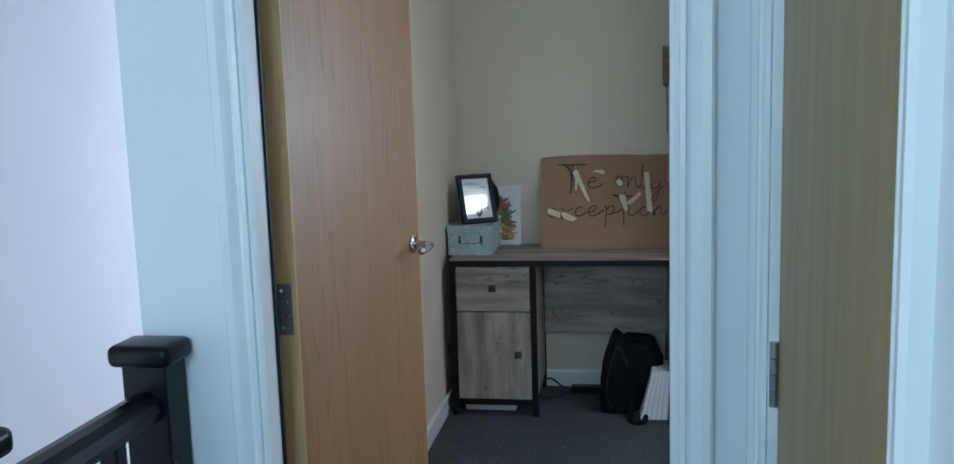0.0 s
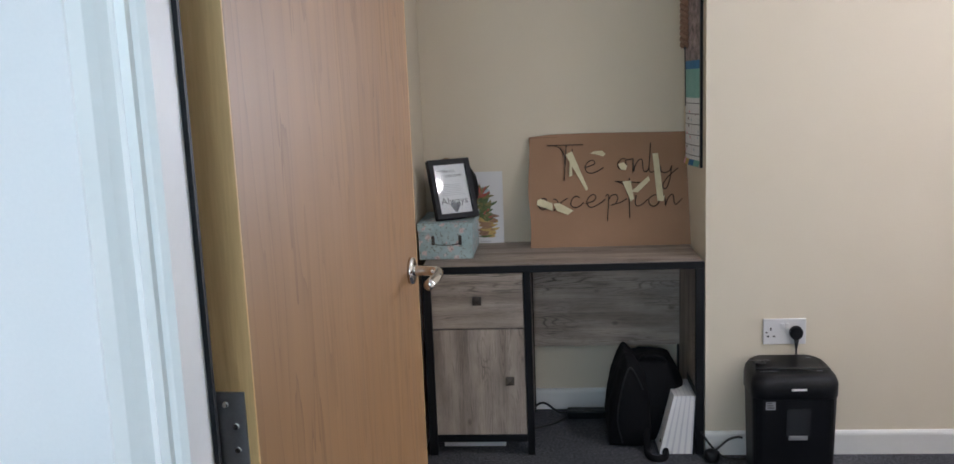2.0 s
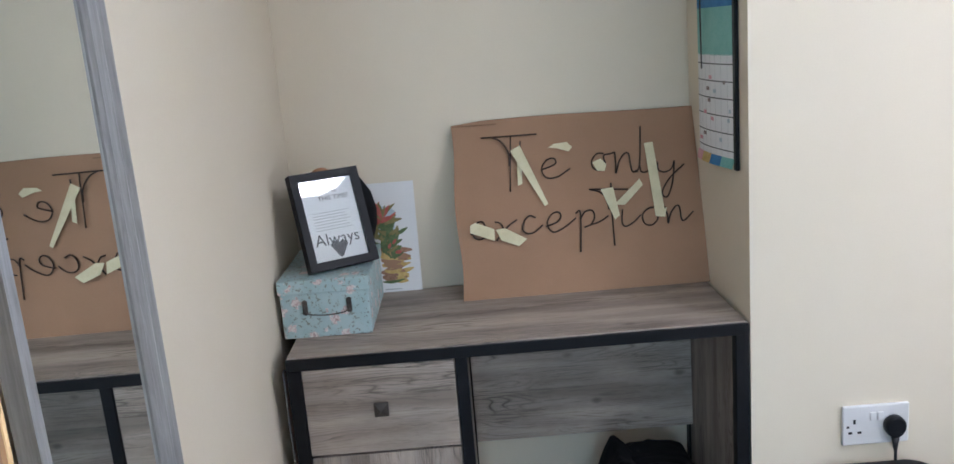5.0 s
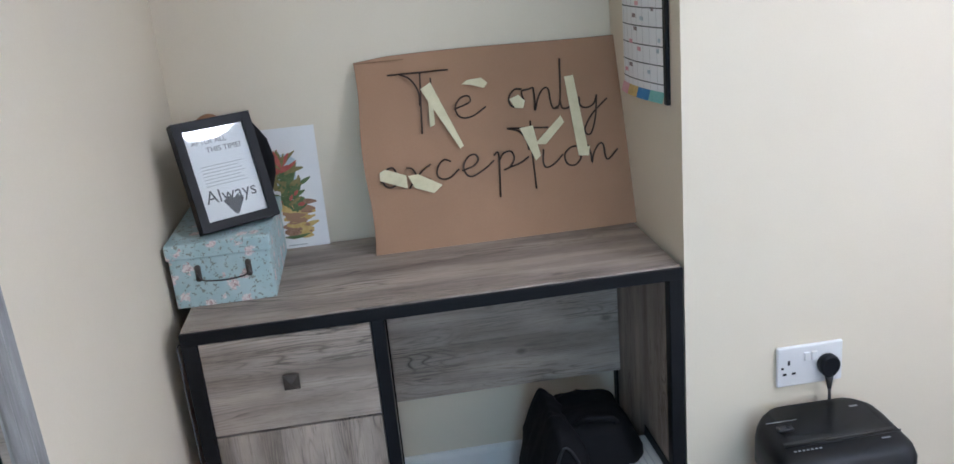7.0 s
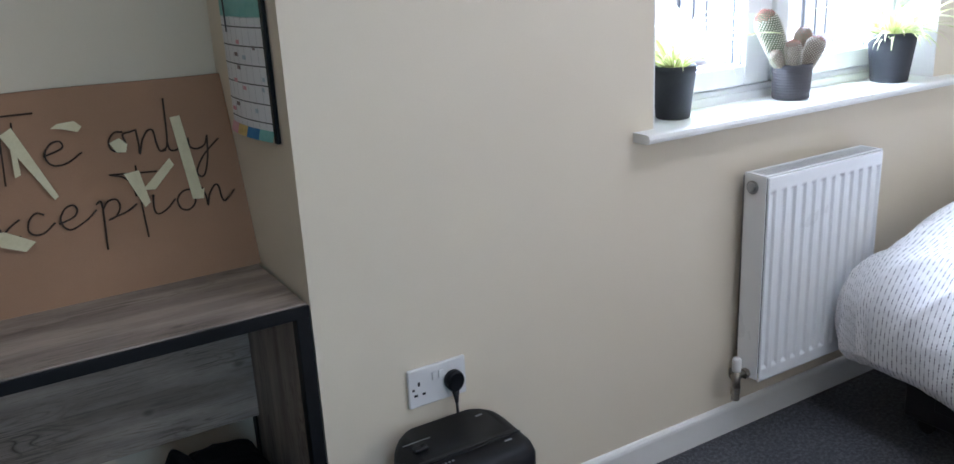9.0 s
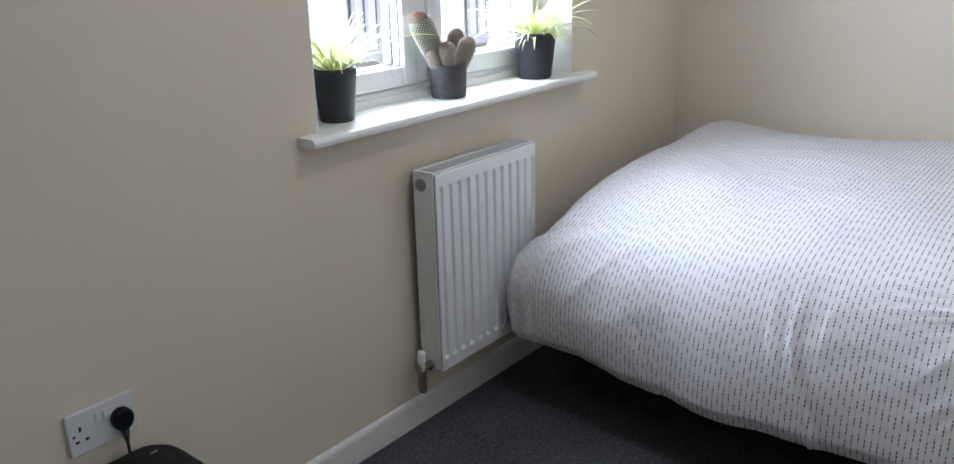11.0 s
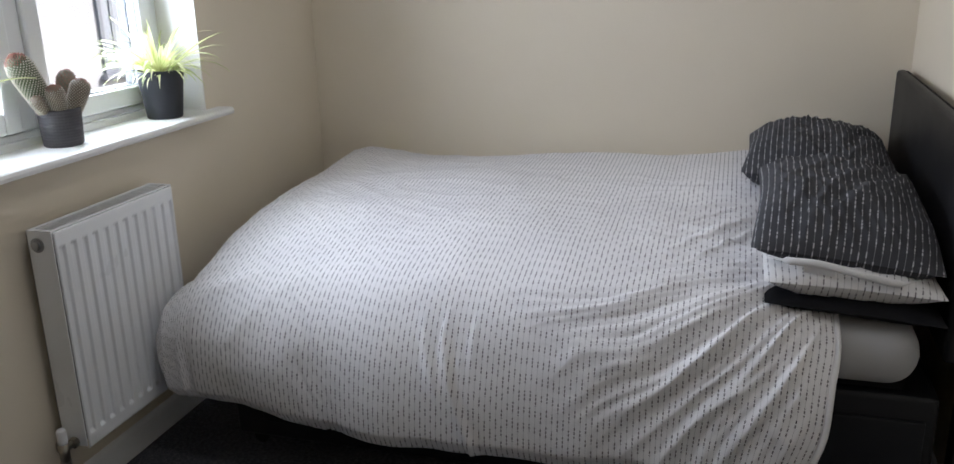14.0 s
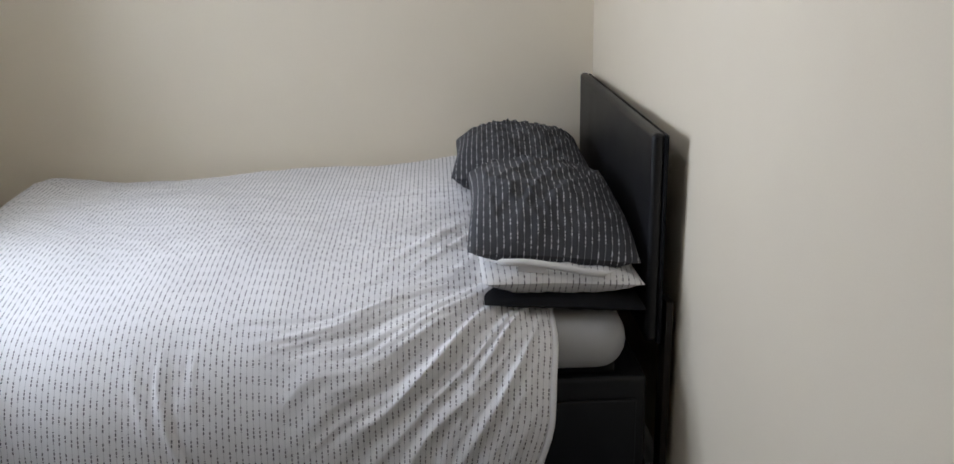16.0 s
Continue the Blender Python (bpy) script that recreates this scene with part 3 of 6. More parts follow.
floor = structure("floor", joined((WEST, EAST, -2.40, 0.0, -0.12, 0.0), (WEST, 0.0, 0.0, BACK, -0.12, 0.0), (-1.10, -0.025, -5.0, -2.40, -0.12, 0.0)), carpet, "dark grey carpet across bedroom and landing", "floor")
structure("ceiling", box(-2.2, EAST + 0.1, -5.1, 1.1, CEIL, CEIL + 0.12), ceiling_paint, "plain white plastered ceiling", "ceiling")
structure("wall_north", joined((0.0, WX0, 0.0, 0.30, 0.0, CEIL), (WX1, EAST, 0.0, 0.30, 0.0, CEIL), (WX0, WX1, 0.0, 0.30, 0.0, WZ0), (WX0, WX1, 0.0, 0.30, WZ1, CEIL), (0.0, 0.12, 0.30, BACK + 0.12, 0.0, CEIL)), wall_paint, "cream painted wall with the window opening", "wall")
structure("wall_alcove", box(WEST, 0.0, BACK, BACK + 0.12, 0.0, CEIL), wall_paint, "cream painted back wall of the desk alcove", "wall")
structure("wall_east", box(EAST, EAST + 0.1, -2.40, 0.30, 0.0, CEIL), wall_paint, "cream painted wall along the bed", "wall")
structure("wall_west", joined((-1.098, WEST, -2.30, BACK + 0.12, 0.0, CEIL)), wall_paint, "cream painted wall behind the open door", "wall")
# door wall: room side and landing side in their own paint
structure("wall_south", joined((WEST, -0.945, -2.35, SOUTH, 0.0, CEIL), (-0.11, EAST, -2.35, SOUTH, 0.0, CEIL), (-0.945, -0.11, -2.35, SOUTH, 2.03, CEIL)), wall_paint, "cream painted wall with the doorway", "wall")
structure("wall_landing_door", joined((-1.128, -0.945, -2.40, -2.35, 0.0, CEIL), (-0.11, 0.085, -2.40, -2.35, 0.0, CEIL), (-0.945, -0.11, -2.40, -2.35, 2.03, CEIL), (-1.128, -1.098, -2.35, 0.6, -2.6, CEIL)), landing_paint, "white painted landing wall round the doorway", "wall")
structure("wall_landing_right", joined((-0.025, 0.085, -2.47, -2.40, 0.0, CEIL), (-0.025, 0.085, -5.0, -3.16, 0.0, CEIL), (-0.025, 0.085, -3.16, -2.47, 2.03, CEIL), (0.045, 0.085, -3.16, -2.47, 0.0, 2.03)), landing_paint, "white painted landing wall with the cupboard door", "wall")
# the end pieces, out of view, leave an opening added for the fill lamp
structure("wall_stairwell", joined((-2.20, -2.10, -5.0, 1.0, -2.6, CEIL), (-2.20, -1.10, 1.0, 1.1, -2.6, 0.15), (-2.20, -1.10, 1.0, 1.1, 1.85, CEIL), (-2.20, -2.04, 1.0, 1.1, 0.15, 1.85), (-1.20, -1.10, 1.0, 1.1, 0.15, 1.85)), landing_paint, "bright white stairwell wall", "wall")
# unseen end wall of the landing, with an added opening that lets daylight in
structure("wall_landing_end", joined((-2.20, -1.4, -5.1, -5.0, -2.6, CEIL), (-0.3, 0.085, -5.1, -5.0, -0.12, CEIL), (-1.4, -0.3, -5.1, -5.0, -2.6, 1.1), (-1.4, -0.3, -5.1, -5.0, 2.3, CEIL)), landing_paint, "plain white end wall of the landing", "wall")
structure("stairwell_floor", box(-2.10, -1.10, -5.0, 1.0, -2.72, -2.6), carpet, "dark carpet at the foot of the stairwell", "floor")
structure("landing_edge", box(-1.128, -1.10, -5.0, -2.40, -0.30, 0.012, 0.004), gloss_white, "white landing edge board beside the stairwell", "trim")

# skirting with a rounded top
SK = [(0.0, 0.0), (-0.014, 0.0), (-0.014, 0.074), (-0.012, 0.082), (-0.007, 0.088), (0.0, 0.09)]
sk_n = extrude_profile(SK, "x", 0.0, EAST)
structure("baseboard", sk_n, gloss_white, "white painted skirting board under the window", "skirting")
structure("baseboard", extrude_profile([(BACK + a, z) for a, z in SK], "x", WEST, 0.0), gloss_white, "white painted skirting board in the alcove", "skirting")
structure("baseboard", extrude_profile([(WEST - a, z) for a, z in SK], "y", -2.30, BACK - 0.014), gloss_white, "white painted skirting board behind the door", "skirting")
structure("baseboard", extrude_profile([(EAST + a, z) for a, z in SK], "y", -2.286, -0.014), gloss_white, "white painted skirting board along the bed wall", "skirting")
structure("baseboard", extrude_profile([(SOUTH - a, z) for a, z in SK], "x", -0.11, EAST), gloss_white, "white painted skirting board behind the bed head", "skirting")

# ---------- bedroom doorway ----------
def rebated_jamb(x_in, x_reb, x_out, sign):
    b = box(min(x_in, x_out), max(x_in, x_out), -2.398, -2.345, 0.0, 2.03, 0.002)
    return box(min(x_reb, x_out), max(x_reb, x_out), -2.345, -2.284, 0.0, 2.03, 0.002, bm=b)


door_frame = tagged(new("door_1"), "white gloss door frame round the bedroom doorway", "door frame", kind="structure")
HOME[door_frame.name] = Matrix()
part("jamb", rebated_jamb(-0.888, -0.914, -0.945, 1), gloss_white, door_frame)
part("jamb", rebated_jamb(-0.165, -0.139, -0.11, -1), gloss_white, door_frame)
part("head", box(-0.945, -0.11, -2.398, -2.284, 1.995, 2.03, 0.002), gloss_white, door_frame)
# black strip along the rebate, beside the hinge edge
part("seal", box(-0.9138, -0.9105, -2.344, -2.290, 0.0, 1.99), black_plastic, door_frame, "black rebate seal")
for x0, x1 in ((-0.975, -0.915), (-0.138, -0.07)):
    part("architrave", box(x0, x1, -2.2998, -2.284, 0.0, 2.08, 0.004, 2), gloss_white, door_frame)
# second black strip, on the inner edge of the jamb
part("seal", box(-0.8884, -0.8830, -2.3515, -2.3455, 0.0, 1.99), black_plastic, door_frame, "black rebate seal")
part("strike_plate", box(-0.1665, -0.1645, -2.375, -2.352, 1.01, 1.11), steel, door_frame, "steel strike plate")


def architrave(x_in, x_out):
    """Ogee moulding from its thin inner edge to its thick outer edge, on the landing face."""
    d = 1 if x_out > x_in else -1
    w = abs(x_out - x_in)
    prof = [(0, 0), (0, 0.007), (0.10, 0.010), (0.19, 0.010), (0.22, 0.0145), (0.34, 0.0160), (0.39, 0.0115), (0.47, 0.0105), (0.60, 0.0165), (0.72, 0.0210), (0.92, 0.0225), (1.0, 0.017), (1.0, 0)]
    return [(x_in + d * w * a, -2.40 - h) for a, h in prof]


part("architrave", extrude_profile(architrave(-0.886, -0.952), "z", 0.0, 2.09), gloss_white, door_frame)
part("architrave", extrude_profile(architrave(-0.167, -0.097), "z", 0.0, 2.09), gloss_white, door_frame)
part("architrave", extrude_profile([(y, 2.0 + (x + 0.167) * 1.0) for x, y in architrave(-0.167, -0.097)], "x", -0.89, -0.165), gloss_white, door_frame)

# the open leaf
leaf = thing("bedroom_door", (-0.917, -2.268, 0.0), "open oak veneer flush door with chrome lever handle", "door", rot=(0, 0, 86.7))
part("door_panel", box(0.004, 0.846, -0.0438, -0.0002, 0.008, 1.982, 0.0006, 1), oak_door, leaf, local=True)
part("lipping", box(0.0005, 0.0042, -0.0440, 0.0, 0.008, 1.982, 0.0006, 1), oak_edge, leaf, "pale lipping on the hinge edge", local=True)
part("lipping", box(0.8458, 0.850, -0.0440, 0.0, 0.008, 1.982, 0.0006, 1), oak_edge, leaf, "pale lipping on the lock edge", local=True)
for hz in (0.20, 0.978, 1.74):
    h = part("hinge", box(-0.0014, 0.0006, -0.034, 0.003, hz, hz + 0.102, 0.0005, 1), steel, leaf, "satin steel butt hinge", local=True)
    kb = bmesh.new()
    for i in range(5):
        merge(kb, tube([(-0.003, 0.007, hz + 0.0208 * i + 0.0006), (-0.003, 0.007, hz + 0.0208 * (i + 1) - 0.0006)], 0.0065, 12))
    part("knuckle", kb, steel, h, smooth=False, local=True)
    for sx, sz in ((-0.012, 0.014), (-0.022, 0.038), (-0.022, 0.064), (-0.012, 0.088)):
        sb = bmesh.new()
        bmesh.ops.create_cone(sb, cap_ends=True, segments=10, radius1=0.0042, radius2=0.003, depth=0.0016)
        sb.transform(pose(-0.0020, sx, hz + sz, 0, -90, 0))
        part("screw", sb, chrome, h, local=True)
rose = part("rose", (lambda b: (b.transform(pose(0.778, -0.044, 1.040, 90, 0, 0)), b)[1])(lathe([(0.026, 0.0), (0.0265, 0.004), (0.025, 0.008), (0.021, 0.0095), (0.010, 0.010), (0.0, 0.010)], 0, 0, 32)), chrome, leaf, "round chrome rose", smooth=True, local=True)
lever_path = smooth_path([(0.778, -0.050, 1.040), (0.778, -0.078, 1.040), (0.773, -0.094, 1.040), (0.757, -0.103, 1.039), (0.725, -0.104, 1.037), (0.680, -0.098, 1.033)], 6)
part("lever", tube(lever_path, [0.0098] * (len(lever_path) - 1) + [0.0092], 16), chrome, leaf, "curved chrome lever", smooth=True, local=True)
part("latch_plate", box(0.8495, 0.8508, -0.033, -0.011, 0.99, 1.14), steel, leaf, local=True)

# cupboard door on the landing
cup = tagged(new("door_2"), "closed yellowish oak cupboard door in white frame", "door", kind="structure")
HOME[cup.name] = Matrix()
part("door_panel", box(-0.010, 0.040, -3.125, -2.507, 0.01, 1.985, 0.001, 1), cup_door, cup)
part("jamb", box(-0.024, 0.044, -2.503, -2.472, 0.0, 2.02, 0.002), gloss_white, cup)
part("jamb", box(-0.024, 0.044, -3.158, -3.129, 0.0, 2.02, 0.002), gloss_white, cup)
part("head", box(-0.024, 0.044, -3.158, -2.472, 1.99, 2.028, 0.002), gloss_white, cup)


def side_architrave(y_in, y_out):
    return [(-0.025 + (y + 2.40), x) for x, y in architrave(y_in, y_out)]


part("architrave", extrude_profile(side_architrave(-2.492, -2.432), "z", 0.0, 2.08), gloss_white, cup)
part("architrave", extrude_profile(side_architrave(-3.140, -3.205), "z", 0.0, 2.08), gloss_white, cup)
for hz in (0.21, 0.935, 1.74):
    kb = bmesh.new()
    for i in range(4):
        merge(kb, tube([(-0.016, -2.5055, hz + 0.026 * i + 0.0008), (-0.016, -2.5055, hz + 0.026 * (i + 1) - 0.0008)], 0.007, 12))
    part("hinge", kb, steel, cup, "steel hinge knuckle")

# ---------- landing balustrade ----------
rail = thing("balustrade", (-1.09, -2.445, 0.0), "black painted landing balustrade with square capped newel", "balustrade")
part("newel_post", box(-1.128, -1.044, -2.478, -2.404, -0.25, 0.978, 0.003), black_paint, rail)
part("newel_cap", box(-1.147, -1.027, -2.496, -2.4015, 0.972, 1.012, 0.014, 4), black_paint, rail, smooth=True)
part("newel_cap", (lambda: box(-1.147, -1.027, -4.42, -4.30, 0.972, 1.012, 0.014, 4))(), black_paint, rail, smooth=True)
part("newel_post", box(-1.132, -1.042, -4.405, -4.315, -0.25, 0.978, 0.003), black_paint, rail)
rp = [(-0.030, 0.0), (0.030, 0.0), (0.034, 0.016), (0.030, 0.034), (0.018, 0.046), (0.0, 0.049), (-0.018, 0.046), (-0.030, 0.034), (-0.034, 0.016)]
part("handrail", extrude_profile([(-1.088 + a, 0.876 + z) for a, z in rp], "y", -4.32, -2.476), black_paint, rail, smooth=False)
part("base_rail", box(-1.118, -1.058, -4.32, -2.476, 0.012, 0.045, 0.003), black_paint, rail)
part("newel_post", box(-1.140, -1.056, -2.965, -2.885, -0.25, 0.978, 0.003), black_paint, rail)
part("newel_cap", box(-1.158, -1.038, -2.983, -2.867, 0.972, 1.012, 0.014, 4), black_paint, rail, smooth=True)
for i in range(15):
    if i == 3:
        continue
    y = -2.585 - 0.118 * i
    part("baluster", box(-1.104, -1.072, y - 0.016, y + 0.016, 0.045, 0.877, 0.003), black_paint, rail)
# ---------- window ----------
win = tagged(new("window_1"), "white double casement window over the sill", "window", kind="structure")
HOME[win.name] = Matrix()
FY0, FY1 = 0.145, 0.215


def frame_ring(x0, x1, z0, z1, w, y0, y1, bevel=0.006):
    b = box(x0, x0 + w, y0, y1, z0, z1, bevel)
    box(x1 - w, x1, y0, y1, z0, z1, bevel, bm=b)
    box(x0 + w, x1 - w, y0 + 0.0008, y1 - 0.0008, z0, z0 + w, bevel, bm=b)
    return box(x0 + w, x1 - w, y0 + 0.0008, y1 - 0.0008, z1 - w, z1, bevel, bm=b)


part("window_frame", frame_ring(WX0 + 0.002, WX1 - 0.002, 0.962, WZ1 - 0.002, 0.045, FY0, 0.180), upvc, win)
XM = 1.505
part("mullion", box(XM - 0.03, XM + 0.03, FY0, 0.180, 1.007, 2.0, 0.005), upvc, win)
part("frame_step", box(WX0 + 0.047, WX1 - 0.047, FY0 - 0.012, FY0 + 0.002, 0.964, 0.99, 0.004), upvc, win)
for x0, x1 in ((WX0 + 0.050, XM - 0.032), (XM + 0.032, WX1 - 0.050)):
    sash = part("sash", frame_ring(x0, x1, 1.010, 2.0, 0.058, FY0 - 0.014, 0.178, 0.006), upvc, win)
    part("outer_frame", frame_ring(x0 - 0.010, x1 + 0.010, 1.0, 2.01, 0.069, 0.1815, 0.2145, 0.002), dark_upvc, sash, "dark grey outer frame")
    part("gasket", frame_ring(x0 + 0.0565, x1 - 0.0565, 1.0665, 1.9435, 0.006, FY0 + 0.002, FY0 + 0.012, 0.0), far_frame, sash)
    g = part("pane", box(x0 + 0.057, x1 - 0.057, 0.172, 0.176, 1.067, 1.943), window_glass, sash)
    g.visible_shadow = False
structure("window_reveal", joined((WX0 - 0.001, WX0 + 0.0035, -0.0005, FY0 + 0.001, 0.966, WZ1), (WX1 - 0.0035, WX1 + 0.001, -0.0005, FY0 + 0.001, 0.966, WZ1), (WX0 + 0.0035, WX1 - 0.0035, -0.0005, FY0 + 0.001, WZ1 - 0.0035, WZ1 + 0.001)), ceiling_paint, "white painted lining of the window reveal", "window reveal")
sill_b = extrude_profile([(0.145, 0.943), (-0.052, 0.943), (-0.060, 0.947), (-0.062, 0.956), (-0.058, 0.964), (-0.050, 0.967), (0.145, 0.967)], "x", 0.878, 2.205)
structure("window_sill", sill_b, gloss_white, "white glossy window sill board", "window sill")
structure("outer_sill", box(WX0, WX1, 0.215, 0.34, 0.92, 0.962, 0.005), dark_upvc, "dark outer window sill", "window sill")

# ---------- ceiling lamp ----------
cl = thing("ceiling_lamp", (0.97, -1.12, CEIL), "lit round white flush ceiling lamp", "ceiling lamp")
part("base", lathe([(0.165, CEIL), (0.165, CEIL - 0.02), (0.15, CEIL - 0.024)], 0.97, -1.12, 40), plastic_white, cl)
part("diffuser", lathe([(0.15, CEIL - 0.022), (0.145, CEIL - 0.045), (0.12, CEIL - 0.07), (0.07, CEIL - 0.084), (0.0, CEIL - 0.088)], 0.97, -1.12, 40, cap_low=False), glow, cl, smooth=True)

# ---------- outside ----------
structure("ground", box(-300, 300, -300, 300, -2.9, -2.75), tarmac, "grey tarmac ground outside", "ground")
house = thing("house", (8.0, 8.5, -2.75), "white rendered house opposite with grey windows", "house")
part("wall", box(-4.0, 24.0, 7.0, 7.3, -2.75, 2.6), facade_white, house)
part("wall", box(-4.0, 24.0, 7.3, 14.0, -2.75, 2.6), facade_brick, house)
part("roof", loft([[(-4.4, 6.6, 2.6), (24.4, 6.6, 2.6), (24.4, 14.4, 2.6), (-4.4, 14.4, 2.6)], [(-4.4, 10.4, 5.2), (24.4, 10.4, 5.2), (24.4, 10.6, 5.2), (-4.4, 10.6, 5.2)]]), roof_tile, house)
for wx in (3.2, 7.80, 10.25, 14.5, 18.5):
    for wz in (0.0, -2.3):
        ww = 0.55
        w = part("window", frame_ring(wx, wx + ww, wz, wz + 1.15, 0.07, 6.96, 7.06, 0.0), far_frame, house)
        part("pane", box(wx + 0.06, wx + ww - 0.06, 6.975, 6.985, wz + 0.06, wz + 1.09), far_glass, w)
        part("glazing_bar", box(wx + ww / 2 - 0.03, wx + ww / 2 + 0.03, 6.955, 6.99, wz + 0.06, wz + 1.09), far_frame, w)
        part("sill", box(wx - 0.06, wx + ww + 0.06, 6.90, 6.998, wz - 0.08, wz - 0.002), far_frame, w)

# ---------- desk in the alcove ----------
desk = thing("desk", (-0.515, 0.23, 0.0), "grey weathered-wood desk with black steel frame in the alcove", "desk")
DX0, DX1, DY0, DY1, DT = -1.030, -0.004, 0.0, 0.465, 0.736
part("desktop", box(DX0 + 0.003, DX1 - 0.003, DY0 + 0.002, DY1, 0.7075, DT, 0.0015), desk_wood_x, desk)
for name, x0, x1 in (("leg", DX0, DX0 + 0.030), ("leg", DX1 - 0.030, DX1)):
    part(name, box(x0, x1, DY0 - 0.004, DY0 + 0.026, 0.0, 0.7065, 0.002), black_steel, desk)
    part(name, box(x0, x1, DY1 - 0.03, DY1, 0.0, 0.7065, 0.002), black_steel, desk)
    part("side_rail", box(x0 + 0.002, x1 - 0.002, DY0 + 0.026, DY1 - 0.03, 0.055, 0.08, 0.002), black_steel, desk)
part("leg", box(-0.657, -0.630, DY0 - 0.004, DY0 + 0.026, 0.0, 0.7065, 0.002), black_steel, desk)
part("leg", box(-0.657, -0.630, DY1 - 0.03, DY1, 0.0, 0.7065, 0.002), black_steel, desk)
part("front_rail", box(DX0, DX1, DY0 - 0.0055, DY0 + 0.0015, 0.706, 0.7325, 0.0015), black_steel, desk)
part("front_rail", box(DX0 + 0.030, -0.657, DY0 - 0.002, DY0 + 0.024, 0.052, 0.078, 0.002), black_steel, desk)
part("side_panel", box(-0.030, -0.012, 0.027, 0.434, 0.08, 0.7065, 0.001), desk_wood_y, desk)
part("side_panel", box(-0.648, -0.634, 0.027, 0.434, 0.08, 0.7065, 0.001), desk_wood_y, desk)
part("side_panel", box(-1.020, -1.004, 0.027, 0.434, 0.08, 0.7065, 0.001), desk_wood_y, desk)
part("back_panel", box(-0.629, -0.031, 0.405, 0.421, 0.30, 0.7065, 0.001), desk_wood_x, desk)
part("cabinet_back", box(-1.003, -0.649, 0.418, 0.430, 0.08, 0.7065), desk_wood_x, desk)
part("cabinet_floor", box(-1.003, -0.649, 0.024, 0.418, 0.0785, 0.092), desk_wood_x, desk)


def pyramid_knob(x, z, parent):
    b = loft([round_rect(-0.007, 0.007, -0.007, 0.007, 0.0, 0.002, 2), round_rect(-0.007, 0.007, -0.007, 0.007, 0.012, 0.002, 2),
              round_rect(-0.016, 0.016, -0.016, 0.016, 0.016, 0.001, 2), round_rect(-0.016, 0.016, -0.016, 0.016, 0.020, 0.001, 2), round_rect(-0.002, 0.002, -0.002, 0.002, 0.029, 0.0008, 2)])
    b.transform(pose(x, -0.0005, z, 90, 0, 0))
    part("knob", b, bronze, parent, "dark bronze pyramid knob")


drawer = part("drawer", box(-0.9985, -0.6585, 0.0, 0.018, 0.4975, 0.7035, 0.0015), desk_wood_x, desk)
pyramid_knob(-0.828, 0.606, drawer)
cdoor = part("cabinet_door", box(-0.9985, -0.6585, 0.0, 0.018, 0.081, 0.4925, 0.0015), desk_wood_z, desk)
pyramid_knob(-0.716, 0.298, cdoor)

# a black boxed strip with a beaded chain in the gap between desk and wall
strip = thing("hanging_chain", (-1.048, 0.0, 0.30), "thin pale beaded chain hanging between desk and wall", "chain")
cb = bmesh.new()
for i in range(34):
    z = 0.70 - 0.0098 * i
    s = bmesh.new()
    bmesh.ops.create_icosphere(s, subdivisions=1, radius=0.0021)
    s.transform(pose(-1.037 + 0.001 * math.sin(i * 0.4), -0.006, z))
    merge(cb, s)
part("beads", cb, grey_plastic, strip, smooth=True)
part("cord", tube([(-1.037, -0.006, 0.705), (-1.037, -0.006, 0.30)], 0.0009, 5), rubber, strip)
part("hook", tube([(-1.037, -0.006, 0.705), (-1.033, -0.004, 0.712), (-1.029, 0.0, 0.708)], 0.0015, 6), black_steel, strip)

# ---------- cardboard sign ----------
BW, BH = 0.638, 0.462
SPREAD = BW / 0.628
lean = math.degrees(math.asin((0.462 - 0.315) / BH))
sign = thing("cardboard_sign", (-0.632, 0.315, DT), "brown cardboard sheet with wire lettering leaning on the wall", "sign", rot=(-lean, 0, 0))


def card_sheet(u, v):
    z = v * (BH + 0.004 * math.sin(u * 5.0) - 0.006 * max(0, 0.12 - u) / 0.12)
    return (u * BW + 0.004 * math.sin(v * 9) * (1 - u), 0.004 * math.sin(u * 4.5 + 0.6) * v - 0.003 * math.sin(v * 3), z), (u, v)


card_ob = grid_mesh("card", 24, 16, card_sheet, card, sign, thick=0.004, local=True)
for poly in card_ob.data.polygons:
    poly.use_smooth = False
part("fluted_edge", tube([(0.002 + BW * u, 0.0035 + 0.004 * math.sin(u * 4.5 + 0.6), BH + 0.004 * math.sin(u * 5.0) - 0.006 * max(0, 0.12 - u) / 0.12 + 0.0005) for u in [k / 24 for k in range(25)]], 0.0016, 6), card_edge, sign, local=True)
part("fold", box(0.004, 0.12, -0.0012, 0.0, BH - 0.010, BH - 0.0075), card_edge, sign, local=True)

